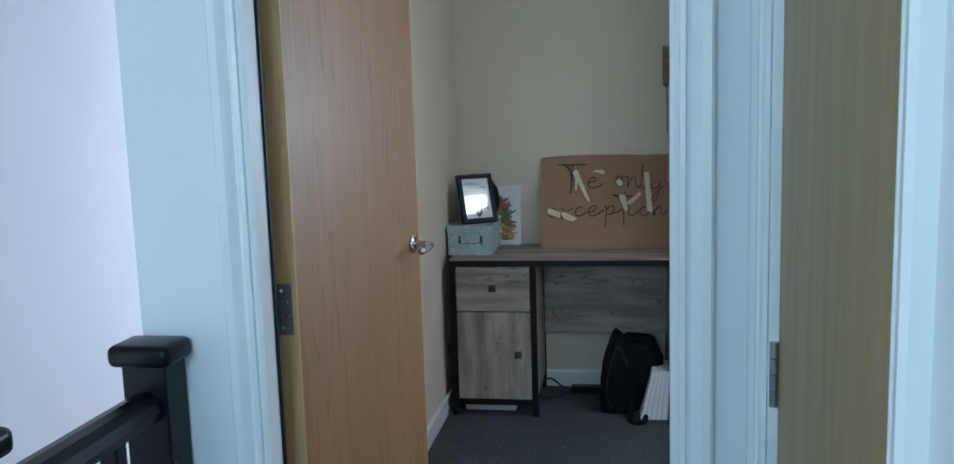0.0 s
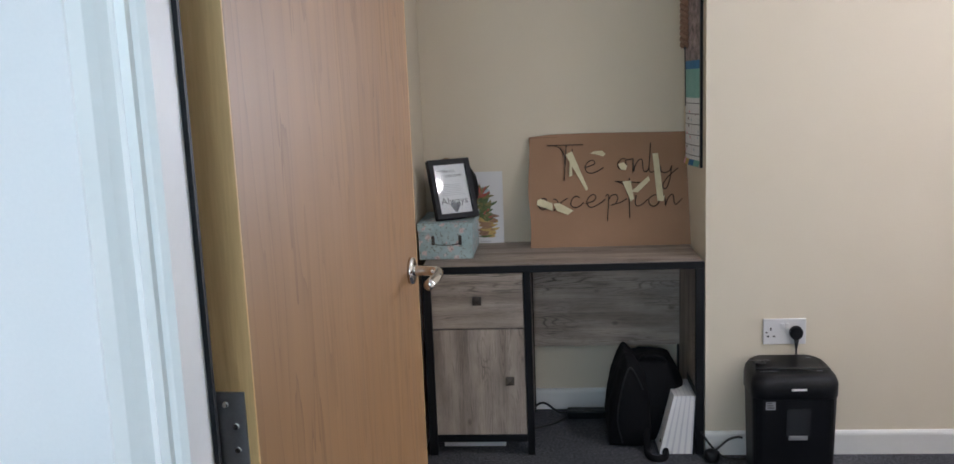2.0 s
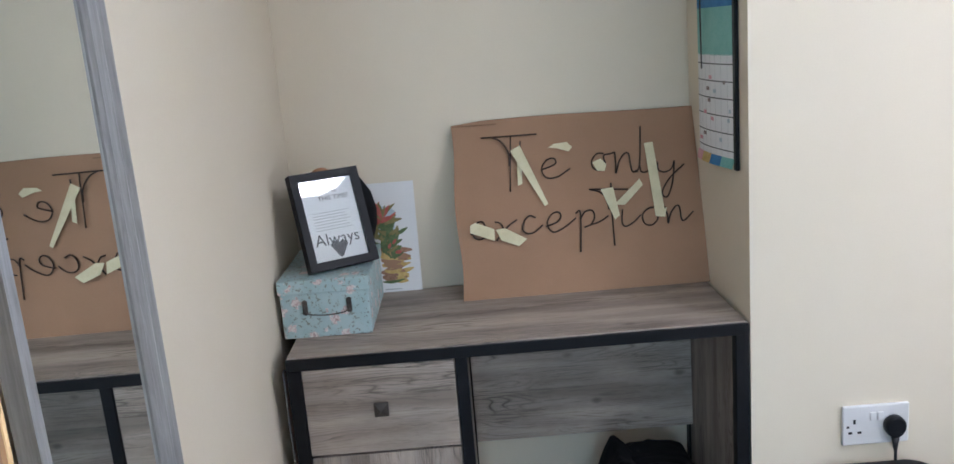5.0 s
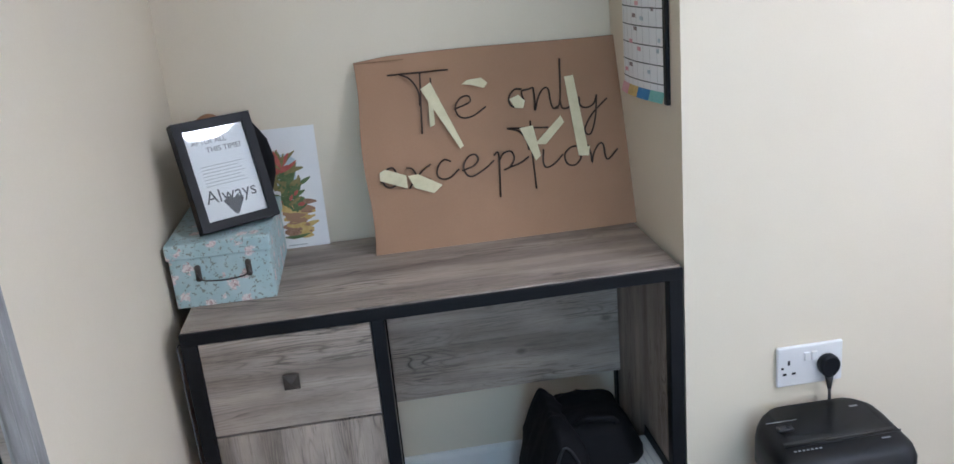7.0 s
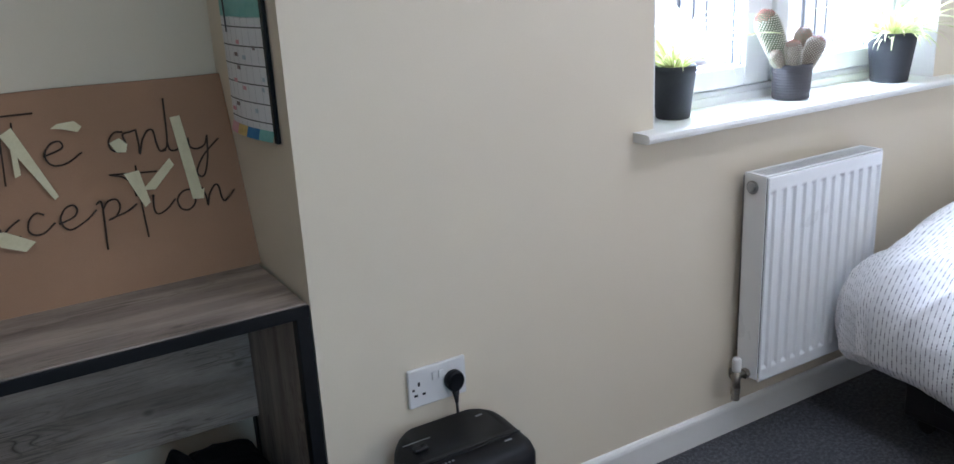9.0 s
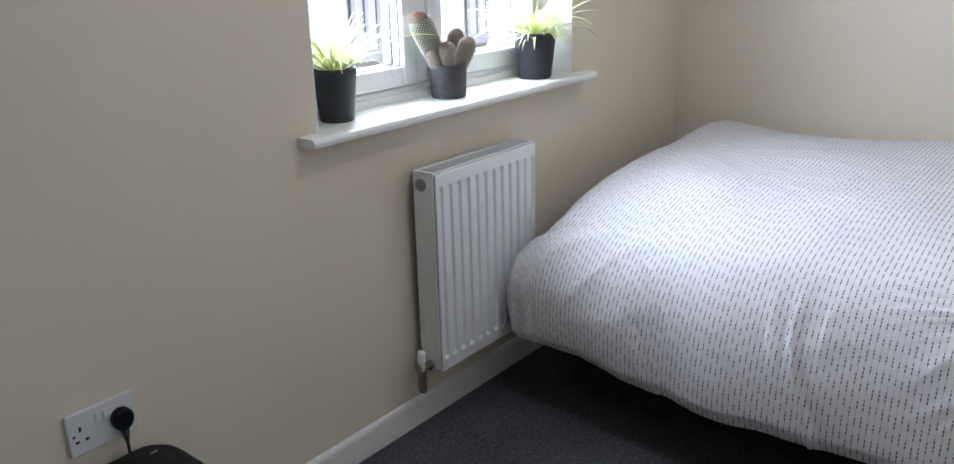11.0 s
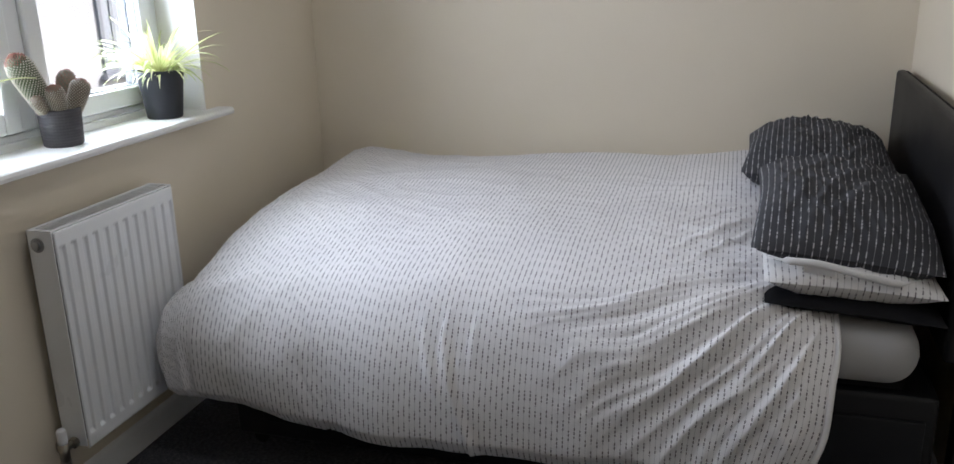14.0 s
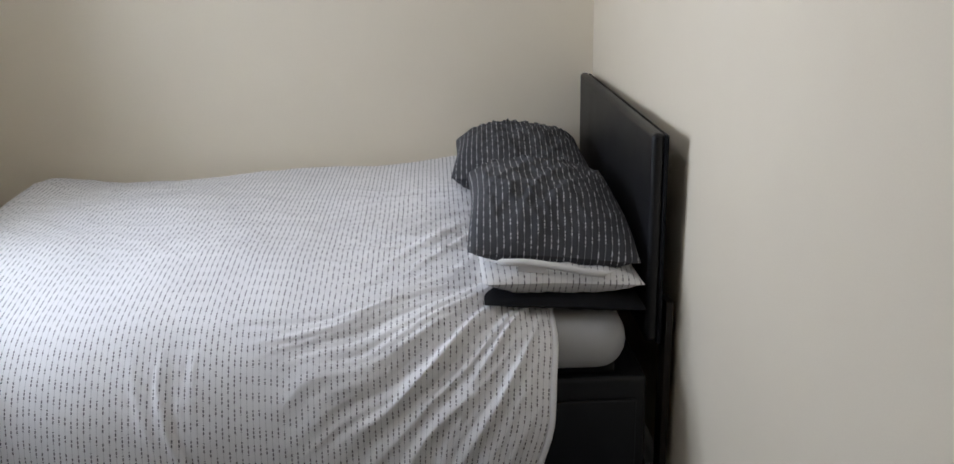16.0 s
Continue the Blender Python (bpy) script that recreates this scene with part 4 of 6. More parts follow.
GLYPHS = {
    "letter_t": [[(.076, .417), (.219, .416)], [(.103, .417), (.127, .403), (.143, .373), (.143, .338)], [(.152, .418), (.146, .345), (.140, .271)]],
    "letter_h": [[(.175, .401), (.171, .351), (.167, .296)]],
    "letter_e": [[(.221, .321), (.245, .328), (.261, .336), (.257, .349), (.239, .346), (.225, .328), (.227, .308), (.241, .298), (.265, .301), (.296, .319)]],
    "letter_o": [[(.385, .351), (.368, .352), (.353, .335), (.355, .316), (.372, .308), (.386, .322), (.384, .345), (.401, .349), (.413, .352)]],
    "letter_n": [[(.413, .352), (.413, .320), (.411, .297), (.422, .327), (.436, .346), (.448, .345), (.450, .316), (.454, .298), (.467, .297)]],
    "letter_l": [[(.459, .297), (.473, .314), (.484, .414)], [(.473, .314), (.476, .296), (.491, .295), (.509, .311)]],
    "letter_y": [[(.519, .318), (.520, .297), (.535, .290), (.553, .298), (.562, .318)], [(.562, .318), (.553, .266), (.539, .230), (.528, .226), (.524, .240), (.541, .268), (.563, .289), (.586, .307)]],
}
GLYPHS_LOW = {
    "letter_e": [[(.031, .169), (.053, .173), (.068, .183), (.063, .199), (.048, .197), (.037, .181), (.040, .160), (.058, .155), (.087, .173)]],
    "letter_x": [[(.094, .196), (.108, .191), (.119, .167), (.131, .157), (.147, .163)], [(.151, .198), (.130, .185), (.108, .163), (.095, .147)]],
    "letter_c": [[(.198, .199), (.183, .205), (.168, .192), (.163, .171), (.174, .160), (.193, .162), (.215, .179)]],
    "letter_p": [[(.300, .202), (.312, .201), (.304, .101)], [(.310, .185), (.324, .204), (.342, .206), (.347, .189), (.336, .170), (.319, .164), (.336, .169), (.360, .176), (.382, .189)]],
    "letter_t": [[(.339, .261), (.437, .253)], [(.342, .260), (.365, .252), (.381, .234), (.385, .205)], [(.396, .273), (.392, .192), (.391, .111)]],
    "letter_i": [[(.419, .202), (.415, .170), (.423, .158), (.444, .167), (.464, .185)]],
}
GLYPHS_END = {
    "letter_e": [[(.222, .174), (.251, .183), (.262, .197), (.256, .209), (.240, .205), (.227, .186), (.230, .166), (.245, .158), (.277, .173), (.299, .190)]],
    "letter_o": [[(.503, .201), (.484, .199), (.468, .183), (.472, .161), (.490, .156), (.506, .172), (.504, .195), (.524, .196)]],
    "letter_n": [[(.525, .201), (.531, .178), (.531, .157), (.539, .181), (.554, .200), (.563, .197), (.565, .170), (.572, .161), (.597, .183)]],
}
for table in (GLYPHS, GLYPHS_LOW, GLYPHS_END):
    for nm, strokes in table.items():
        lb = bmesh.new()
        for s in strokes:
            pts = [(x * SPREAD, -0.0055 - 0.004 * (z / BH), z) for x, z in s]
            merge(lb, tube(smooth_path(pts, 5) if len(pts) > 2 else pts, 0.0021, 6))
        part(nm, lb, wire_dark, sign, "dark bent wire letter", smooth=True, local=True)
TAPES = [
    [(.148, .376), (.173, .390), (.233, .232), (.224, .226)], [(.164, .363), (.174, .365), (.172, .289), (.160, .284)],
    [(.245, .377), (.259, .386), (.293, .388), (.306, .374), (.296, .363), (.266, .374)], [(.353, .330), (.375, .338), (.389, .322), (.383, .305), (.364, .307)],
    [(.489, .369), (.511, .371), (.524, .195), (.530, .198), (.524, .174), (.500, .177)], [(.368, .258), (.400, .261), (.410, .187), (.397, .177)],
    [(.399, .216), (.469, .278), (.476, .261), (.426, .213)],
]
TAPES_LOW = [[(.031, .191), (.044, .198), (.091, .178), (.091, .147), (.030, .172)], [(.095, .176), (.118, .178), (.172, .146), (.150, .129), (.107, .147)]]
for i, t in enumerate(TAPES + TAPES_LOW):
    b = poly_slab([(x * SPREAD, z) for x, z in t], 0.0006)
    b.transform(Matrix.Translation((0, -0.0085 - 0.003 * (t[0][1] / BH) - 0.0008 * (i % 3), 0)))
    part("tape", b, tape_mat, sign, "torn strip of masking tape", local=True)

# ---------- floral box, photo frame, print ----------
keep_box = thing("keepsake_box", (-0.952, 0.28, DT), "pale blue floral keepsake box with dark wire handle on the desk", "box")
part("body", box(-1.054, -0.848, 0.130, 0.440, DT, 0.845, 0.002), floral, keep_box)
part("lid", box(-1.058, -0.843, 0.125, 0.444, 0.843, 0.876, 0.003), floral, keep_box)
for hx in (-0.998, -0.895):
    part("handle_plate", box(hx - 0.006, hx + 0.006, 0.1265, 0.1305, 0.800, 0.820, 0.001), bronze, keep_box, "dark metal handle plate")
    for ez in (0.798, 0.822):
        part("plate_scroll", (lambda b: (b.transform(pose(hx, 0.1275, ez, 90, 0, 0)), b)[1])(lathe([(0.0065, -0.002), (0.0065, 0.001), (0.004, 0.003), (0.0, 0.003)], 0, 0, 9)), bronze, keep_box)
    part("handle_eye", tube([(hx, 0.127, 0.800), (hx, 0.119, 0.802), (hx, 0.119, 0.812), (hx, 0.127, 0.814)], 0.002, 6), bronze, keep_box)
part("handle", tube(smooth_path([(-0.998, 0.121, 0.806), (-0.988, 0.117, 0.797), (-0.946, 0.115, 0.793), (-0.905, 0.117, 0.797), (-0.895, 0.121, 0.806)], 5), 0.0014, 8), bronze, keep_box, "dark wire handle", smooth=True)

pf = thing("photo_frame", (-0.908, 0.205, 0.8815), "black box frame with a printed quote, standing on the box", "picture frame", rot=(-19.3, 0, 31))
FW, FH = 0.176, 0.236
fb = box(-FW / 2, -FW / 2 + 0.020, -0.014, 0.014, 0, FH, 0.0012)
box(FW / 2 - 0.020, FW / 2, -0.014, 0.014, 0, FH, 0.0012, bm=fb)
box(-FW / 2 + 0.0195, FW / 2 - 0.0195, -0.0137, 0.0137, 0, 0.020, 0.0012, bm=fb)
box(-FW / 2 + 0.0195, FW / 2 - 0.0195, -0.0137, 0.0137, FH - 0.020, FH, 0.0012, bm=fb)
part("frame", fb, black_plastic, pf, local=True)
part("backing", box(-FW / 2 + 0.004, FW / 2 - 0.004, 0.0136, 0.0166, 0.004, FH - 0.004), black_plastic, pf, local=True)
part("print", box(-FW / 2 + 0.015, FW / 2 - 0.015, -0.002, 0.0, 0.015, FH - 0.015), paper, pf, "white printed card", local=True)
pg = part("glass", box(-FW / 2 + 0.015, FW / 2 - 0.015, -0.0095, -0.0085, 0.015, FH - 0.015), picture_glass, pf, local=True)
pg.visible_shadow = False
part("stand", box(-0.028, 0.028, 0.017, 0.020, 0.0, 0.15, 0.001), black_cloth, pf, local=True)
lettering("words", "AFTER ALL", 0.0165, pose(-0.014, -0.0024, 0.184), ink, pf, "grey lettering")
lettering("words", "THIS TIME?", 0.0165, pose(0.014, -0.0024, 0.165), ink, pf, "grey lettering")
lettering("words", "Always", 0.040, pose(0.0, -0.0024, 0.058), ink, pf, "dark lettering")
tri = bmesh.new()
tv = [tri.verts.new(p) for p in ((-0.022, -0.0026, 0.058), (-0.008, -0.0026, 0.066), (0.002, -0.0026, 0.060), (0.012, -0.0026, 0.066), (0.024, -0.0026, 0.056), (0.006, -0.0026, 0.028), (0.0, -0.0026, 0.024), (-0.006, -0.0026, 0.030))]
tri.faces.new(tv)
part("heart", tri, ink, pf, "dark heart motif", local=True)
for i in range(7):
    part("text_line", box(-0.048, 0.046 - 0.006 * (i % 3), -0.0024, -0.0019, 0.094 + 0.007 * i, 0.0955 + 0.007 * i), faint_ink, pf, local=True)

orn = thing("ornament", (-0.92, 0.335, 0.8765), "round dark ornament with brown wicker top behind the frame", "ornament")
part("body", lathe([(0.03, 0.8768), (0.056, 0.90), (0.072, 0.95), (0.074, 0.985), (0.064, 1.03), (0.042, 1.065), (0.030, 1.08)], -0.908, 0.364, 28, cap_top=True), black_cloth, orn, smooth=True)
part("knot", tube(smooth_path([(-0.985, 0.325, 1.070), (-0.974, 0.322, 1.090), (-0.957, 0.322, 1.097), (-0.942, 0.325, 1.090), (-0.932, 0.328, 1.070)], 6), [0.011] * 25, 10), brown_fluff, orn, "brown wicker loop", smooth=True)

pr = thing("art_print", (-0.848, 0.455, DT), "white art print of a red and green plant", "print", rot=(-3.2, 0, 0))
part("sheet", box(-0.105, 0.105, 0.0, 0.001, 0.0, 0.298), paper, pr, local=True)
part("sky_patch", poly_slab([(-0.09, 0.16), (0.045, 0.16), (0.05, 0.22), (0.03, 0.235), (-0.09, 0.232)], 0.0004), blue_ink, pr, "pale blue printed patch", local=True)
rnd = random.Random(5)


def brush(nm, mat, cx, cz, length, width, angle, lift):
    """One painted stroke: a bent lens-shaped dab."""
    c, s_ = math.cos(angle), math.sin(angle)
    bend = rnd.uniform(-0.3, 0.3) * length
    left, right = [], []
    for k in range(5):
        t = k / 4
        w = width * math.sin(math.pi * (0.12 + 0.8 * t)) * 0.5
        o = bend * t * (1 - t)
        left.append((cx + c * length * t - s_ * (o + w), cz + s_ * length * t + c * (o + w)))
        right.append((cx + c * length * t - s_ * (o - w), cz + s_ * length * t + c * (o - w)))
    part(nm, poly_slab(left + right[::-1], lift), mat, pr, local=True)


lift = 0.0006
for k in range(26):
    lift += 0.00003
    brush("painted_rock", (yellow_ink, cord_mat, yellow_ink, card)[k % 4], rnd.uniform(-0.004, 0.03), 0.026 + 0.0034 * k, rnd.uniform(0.04, 0.062), rnd.uniform(0.012, 0.020), rnd.uniform(-0.25, 0.3), lift)
for k in range(46):
    lift += 0.00003
    brush("painted_leaf", (green_ink, green_ink, olive_ink)[k % 3], 0.018 + rnd.uniform(-0.026, 0.026), rnd.uniform(0.090, 0.195), rnd.uniform(0.028, 0.055), rnd.uniform(0.008, 0.016), rnd.uniform(0.2, 2.9), lift)
for k in range(24):
    lift += 0.00003
    brush("painted_petal", red_ink if k % 4 else olive_ink, 0.006 + rnd.uniform(-0.008, 0.008), 0.198 + rnd.uniform(-0.010, 0.012), rnd.uniform(0.026, 0.062), rnd.uniform(0.007, 0.013), radians(20 + 6 * k), lift)
for k in range(5):
    lift += 0.00003
    brush("painted_berry", red_ink, rnd.uniform(0.0, 0.05), rnd.uniform(0.10, 0.135), 0.016, 0.008, rnd.uniform(0, 3), lift)
brush("painted_ground", green_ink, 0.0, 0.030, 0.06, 0.008, 0.06, lift)
part("caption", box(0.005, 0.05, -0.0004, 0.0, 0.006, 0.0085), faint_ink, pr, local=True)

# ---------- wall planner ----------
pl = thing("wall_planner", (-0.002, 0.19, 1.06), "colourful paper wall planner with a black edge and hanging cord", "planner")
part("backing", box(-0.010, -0.001, 0.056, 0.074, 1.062, 1.668, 0.002), black_plastic, pl, "black planner edge")


def page(z0, z1, y0, y1, off, curl=0.0):
    def fn(u, v):
        y = y0 + (y1 - y0) * u
        z = z0 + (z1 - z0) * v
        return (-0.004 - off - 0.014 * math.sin(u * 2.6) - 0.010 * u - curl * u * u * (1 - v), y, z), (u, v)
    return fn


for nm, mat, z0, z1, off in (("picture", mauve_ink, 1.44, 1.665, 0.004), ("cloud", deep_blue, 1.415, 1.445, 0.0042), ("band", teal_ink, 1.31, 1.418, 0.004), ("grid_page", paper, 1.085, 1.312, 0.004)):
    grid_mesh(nm, 10, 6, page(z0, z1, 0.072, 0.290, off), mat, pl)
for k in range(6):
    z = 1.10 + 0.038 * k
    grid_mesh("rule", 10, 1, page(z, z + 0.0024, 0.074, 0.288, 0.0046), ink, pl)
for k in range(7):
    y = 0.096 + 0.029 * k
    grid_mesh("rule", 1, 6, (lambda yy: (lambda u, v: ((-0.0048 - 0.0045 - 0.014 * math.sin((yy - 0.072) / 0.218 * 2.6) - 0.010 * (yy - 0.072) / 0.218, yy + 0.0016 * u, 1.086 + 0.225 * v), (u, v))))(y), faint_ink, pl)
for k, mat in enumerate((teal_ink, deep_blue, yellow_ink, pink_ink)):
    y0 = 0.070 + 0.056 * k
    grid_mesh("colour_block", 4, 3, (lambda a, b: (lambda u, v: ((-0.009 - 0.014 * math.sin((a + (b - a) * u - 0.072) / 0.218 * 2.6) - 0.010 * (a + (b - a) * u - 0.072) / 0.218 - 0.006 * (1 - v), a + (b - a) * u, 1.064 + 0.022 * v), (u, v))))(y0, y0 + 0.056), mat, pl)
rnd = random.Random(9)
for k in range(12):
    y, z = rnd.uniform(0.08, 0.26), rnd.uniform(1.10, 1.27)
    yy = (y - 0.072) / 0.218
    part("note", box(-0.0108 - 0.014 * math.sin(yy * 2.6) - 0.010 * yy, -0.0100 - 0.014 * math.sin(yy * 2.6) - 0.010 * yy, y, y + 0.02, z, z + 0.008), (pink_ink, mauve_ink, blue_ink)[k % 3], pl)
twist = []
for s in (0, 1):
    twist.append(tube([(-0.040 + 0.010 * math.cos(k * 0.7 + s * math.pi), 0.215 + 0.011 * math.sin(k * 0.7 + s * math.pi), 1.665 - 0.0045 * k) for k in range(38)], 0.009, 7))
tb = twist[0]
merge(tb, twist[1])
part("cord", tb, cord_mat, pl, "brown twisted hanging cord", smooth=True)
part("pen", tube([(-0.040, 0.215, 1.497), (-0.039, 0.216, 1.485), (-0.036, 0.222, 1.28)], [0.006, 0.0022, 0.0016], 8), ink, pl, "thin dark pen")

# ---------- socket and plug ----------
so = thing("double_socket", (0.28, 0.0, 0.42), "white double wall socket with two rockers", "socket")
part("plate", box(0.204, 0.355, -0.011, -0.001, 0.421, 0.516, 0.0035, 3), plastic_white, so)
for x in (0.271, 0.288):
    part("rocker", box(x - 0.0065, x + 0.0065, -0.0155, -0.010, 0.480, 0.500, 0.0015), plastic_white, so)
for x0, z0, w, h in ((0.2275, 0.473, 0.0055, 0.011), (0.2165, 0.449, 0.009, 0.0055), (0.2375, 0.449, 0.009, 0.0055), (0.2125, 0.464, 0.006, 0.005)):
    part("pin_hole", box(x0, x0 + w, -0.0114, -0.0108, z0, z0 + h), rubber, so)
pg2 = thing("plug", (0.317, -0.012, 0.455), "black moulded mains plug pushed into the socket", "plug")
plug_b = loft([[(0.317 + (x) * s, y, 0.466 + z * s) for x, z in [(0.0235 * math.cos(a) * (1 + 0.10 * math.sin(a)), 0.026 * math.sin(a)) for a in [2 * math.pi * k / 20 for k in range(20)]]] for s, y in ((0.94, -0.012), (1.0, -0.015), (1.0, -0.026), (0.95, -0.031), (0.8, -0.033), (0.74, -0.0325), (0.6, -0.0325))])
part("body", plug_b, black_plastic, pg2, smooth=True)
part("strain_relief", tube([(0.317, -0.026, 0.440), (0.317, -0.027, 0.425), (0.316, -0.03, 0.412)], [0.009, 0.006, 0.004], 10), rubber, pg2, smooth=True)
part("cable", tube(smooth_path([(0.316, -0.03, 0.415), (0.314, -0.035, 0.39), (0.312, -0.040, 0.30), (0.30, -0.042, 0.12), (0.26, -0.04, 0.03)], 5), 0.0035, 8), rubber, pg2, smooth=True)

# ---------- shredder ----------
sh = thing("paper_shredder", (0.26, -0.155, 0.0), "black plastic paper shredder with pull-out bin beside the desk", "shredder")
part("bin", loft([round_rect(0.134, 0.398, -0.220, -0.068, 0.0, 0.03), round_rect(0.130, 0.401, -0.226, -0.064, 0.02, 0.034), round_rect(0.121, 0.405, -0.241, -0.058, 0.302, 0.042)]), black_plastic, sh, smooth=False)


def head_ring(z, inset, drop_front=0.0):
    return [(x, y, zz + drop_front * max(0.0, (-0.06 - y) / 0.2) * -1) for x, y, zz in round_rect(0.117 + inset, 0.408 - inset, -0.245 + inset, -0.054 + inset * 0.5, z - 0.004, 0.045, 6)]


part("head", loft([head_ring(0.296, 0.008), head_ring(0.306, 0.0), head_ring(0.359, 0.0, 0.010), head_ring(0.380, 0.006, 0.014), head_ring(0.391, 0.018, 0.017), head_ring(0.395, 0.034, 0.018)]), black_plastic, sh, smooth=True)
part("paper_slot", box(0.140, 0.385, -0.176, -0.168, 0.3855, 0.3875, 0.0008), rubber, sh, "narrow paper slot")
part("slot_lip", tube([(0.138, -0.182, 0.3855), (0.26, -0.188, 0.3875), (0.388, -0.182, 0.3855)], 0.0020, 8), black_plastic, sh, smooth=True)
part("switch", box(0.150, 0.184, -0.134, -0.116, 0.3875, 0.3960, 0.003), rubber, sh)
part("switch_rocker", box(0.168, 0.180, -0.130, -0.120, 0.3950, 0.3985, 0.002), black_plastic, sh)
part("top_rule", box(0.138, 0.206, -0.096, -0.0945, 0.3905, 0.3916), grey_plastic, sh)
for k in range(7):
    part("icon", box(0.150 + 0.009 * k, 0.1545 + 0.009 * k, -0.2000, -0.1965, 0.3835, 0.3848), grey_plastic, sh, "small grey icon")
part("icon", box(0.335, 0.352, -0.082, -0.077, 0.3925, 0.3936), grey_plastic, sh)
part("icon", box(0.338, 0.356, -0.2000, -0.1955, 0.3835, 0.3848), grey_plastic, sh)
part("brand_plate", box(0.243, 0.293, -0.2475, -0.244, 0.329, 0.337, 0.0015), plastic_white, sh, "small pale name plate")
part("bin_window", loft([[(x, -0.2385 - (z - 0.2) * 0.053, z) for x, z in [(0.270 + sx * 0.041, 0.212 + sz * 0.053) for sx, sz in ((-0.9, -1), (0.9, -1), (1, -0.8), (1, 0.9), (0.85, 1), (-0.85, 1), (-1, 0.9), (-1, -0.8))]], [(x, -0.2255, z) for x, z in [(0.270 + sx * 0.041, 0.212 + sz * 0.053) for sx, sz in ((-0.9, -1), (0.9, -1), (1, -0.8), (1, 0.9), (0.85, 1), (-0.85, 1), (-1, 0.9), (-1, -0.8))]]]), smoked, sh, "smoked bin window")
part("grip", box(0.238, 0.302, -0.2375, -0.2255, 0.150, 0.168, 0.003), grey_plastic, sh, "grey bin grip")
part("sticker", box(0.160, 0.192, -0.2415, -0.2325, 0.262, 0.290), grey_plastic, sh, "small grey warning label")
for k in range(3):
    part("sticker_mark", box(0.164, 0.188 - 0.004 * k, -0.2425, -0.2412, 0.268 + 0.008 * k, 0.2715 + 0.008 * k), ink, sh)

# ---------- floor clutter under the desk ----------
def slumped(profile, y0, y1, seed, soft=0.028, n=30):
    """A soft bag drawn from its outline in x-z: full in the middle, puckered towards its two faces."""
    rg = random.Random(seed)
    pts = smooth_path([(x, 0.0, z) for x, z in profile + profile[:1]], 4)[:-1]
    cx = sum(p.x for p in pts) / len(pts)
    cz = sum(p.z for p in pts) / len(pts)
    o = rg.uniform(0, 9)
    secs = []
    for j in range(n + 1):
        t = j / n
        k = min(t, 1 - t) * (y1 - y0)
        pull = max(0.0, 1 - k / soft)
        s_ = 1 - 0.34 * pull ** 2.2
        ring = []
        for p in pts:
            w = 0.010 * noise.noise(Vector((p.x * 14 + o, t * 5, p.z * 14))) + 0.006 * noise.noise(Vector((p.x * 34, t * 11 + o, p.z * 34)))
            dx, dz = p.x - cx, p.z - cz
            L = max(0.01, math.hypot(dx, dz))
            ring.append((cx + dx * s_ + dx / L * w, y0 + (y1 - y0) * t + 0.4 * w, max(0.002, cz + dz * s_ + dz / L * w)))
        secs.append(ring)
    return loft(secs)


bag = thing("laptop_bag", (-0.235, 0.16, 0.0), "black nylon laptop bag slumped under the desk", "bag")
part("body", slumped([(-0.345, 0.004), (-0.350, 0.10), (-0.335, 0.22), (-0.300, 0.315), (-0.282, 0.352), (-0.262, 0.350), (-0.238, 0.330), (-0.205, 0.270), (-0.190, 0.15), (-0.200, 0.004)], 0.035, 0.30, 3, 0.05), black_cloth, bag, smooth=True)
part("flap", slumped([(-0.240, 0.004), (-0.245, 0.20), (-0.250, 0.320), (-0.200, 0.338), (-0.135, 0.332), (-0.095, 0.305), (-0.065, 0.24), (-0.055, 0.10), (-0.060, 0.004)], 0.085, 0.31, 8, 0.05), black_cloth, bag, smooth=True)
part("piping", tube(smooth_path([(-0.300, 0.034, 0.030), (-0.318, 0.030, 0.12), (-0.305, 0.030, 0.22), (-0.278, 0.034, 0.315), (-0.255, 0.034, 0.312), (-0.222, 0.034, 0.24)], 6), 0.0035, 6), rubber, bag, "black seam piping", smooth=True)
strap_b = tube(smooth_path([(-0.206, 0.050, 0.085), (-0.212, 0.005, 0.020), (-0.208, -0.045, 0.010), (-0.185, -0.066, 0.009), (-0.155, -0.055, 0.010), (-0.145, -0.010, 0.016), (-0.150, 0.035, 0.040)], 6), 0.0125, 8)
part("strap", strap_b, black_cloth, bag, "folded black shoulder strap", smooth=True)
part("handle", tube(smooth_path([(-0.225, 0.12, 0.325), (-0.205, 0.10, 0.350), (-0.150, 0.095, 0.346), (-0.125, 0.12, 0.318)], 6), 0.008, 8), black_cloth, bag, smooth=True)

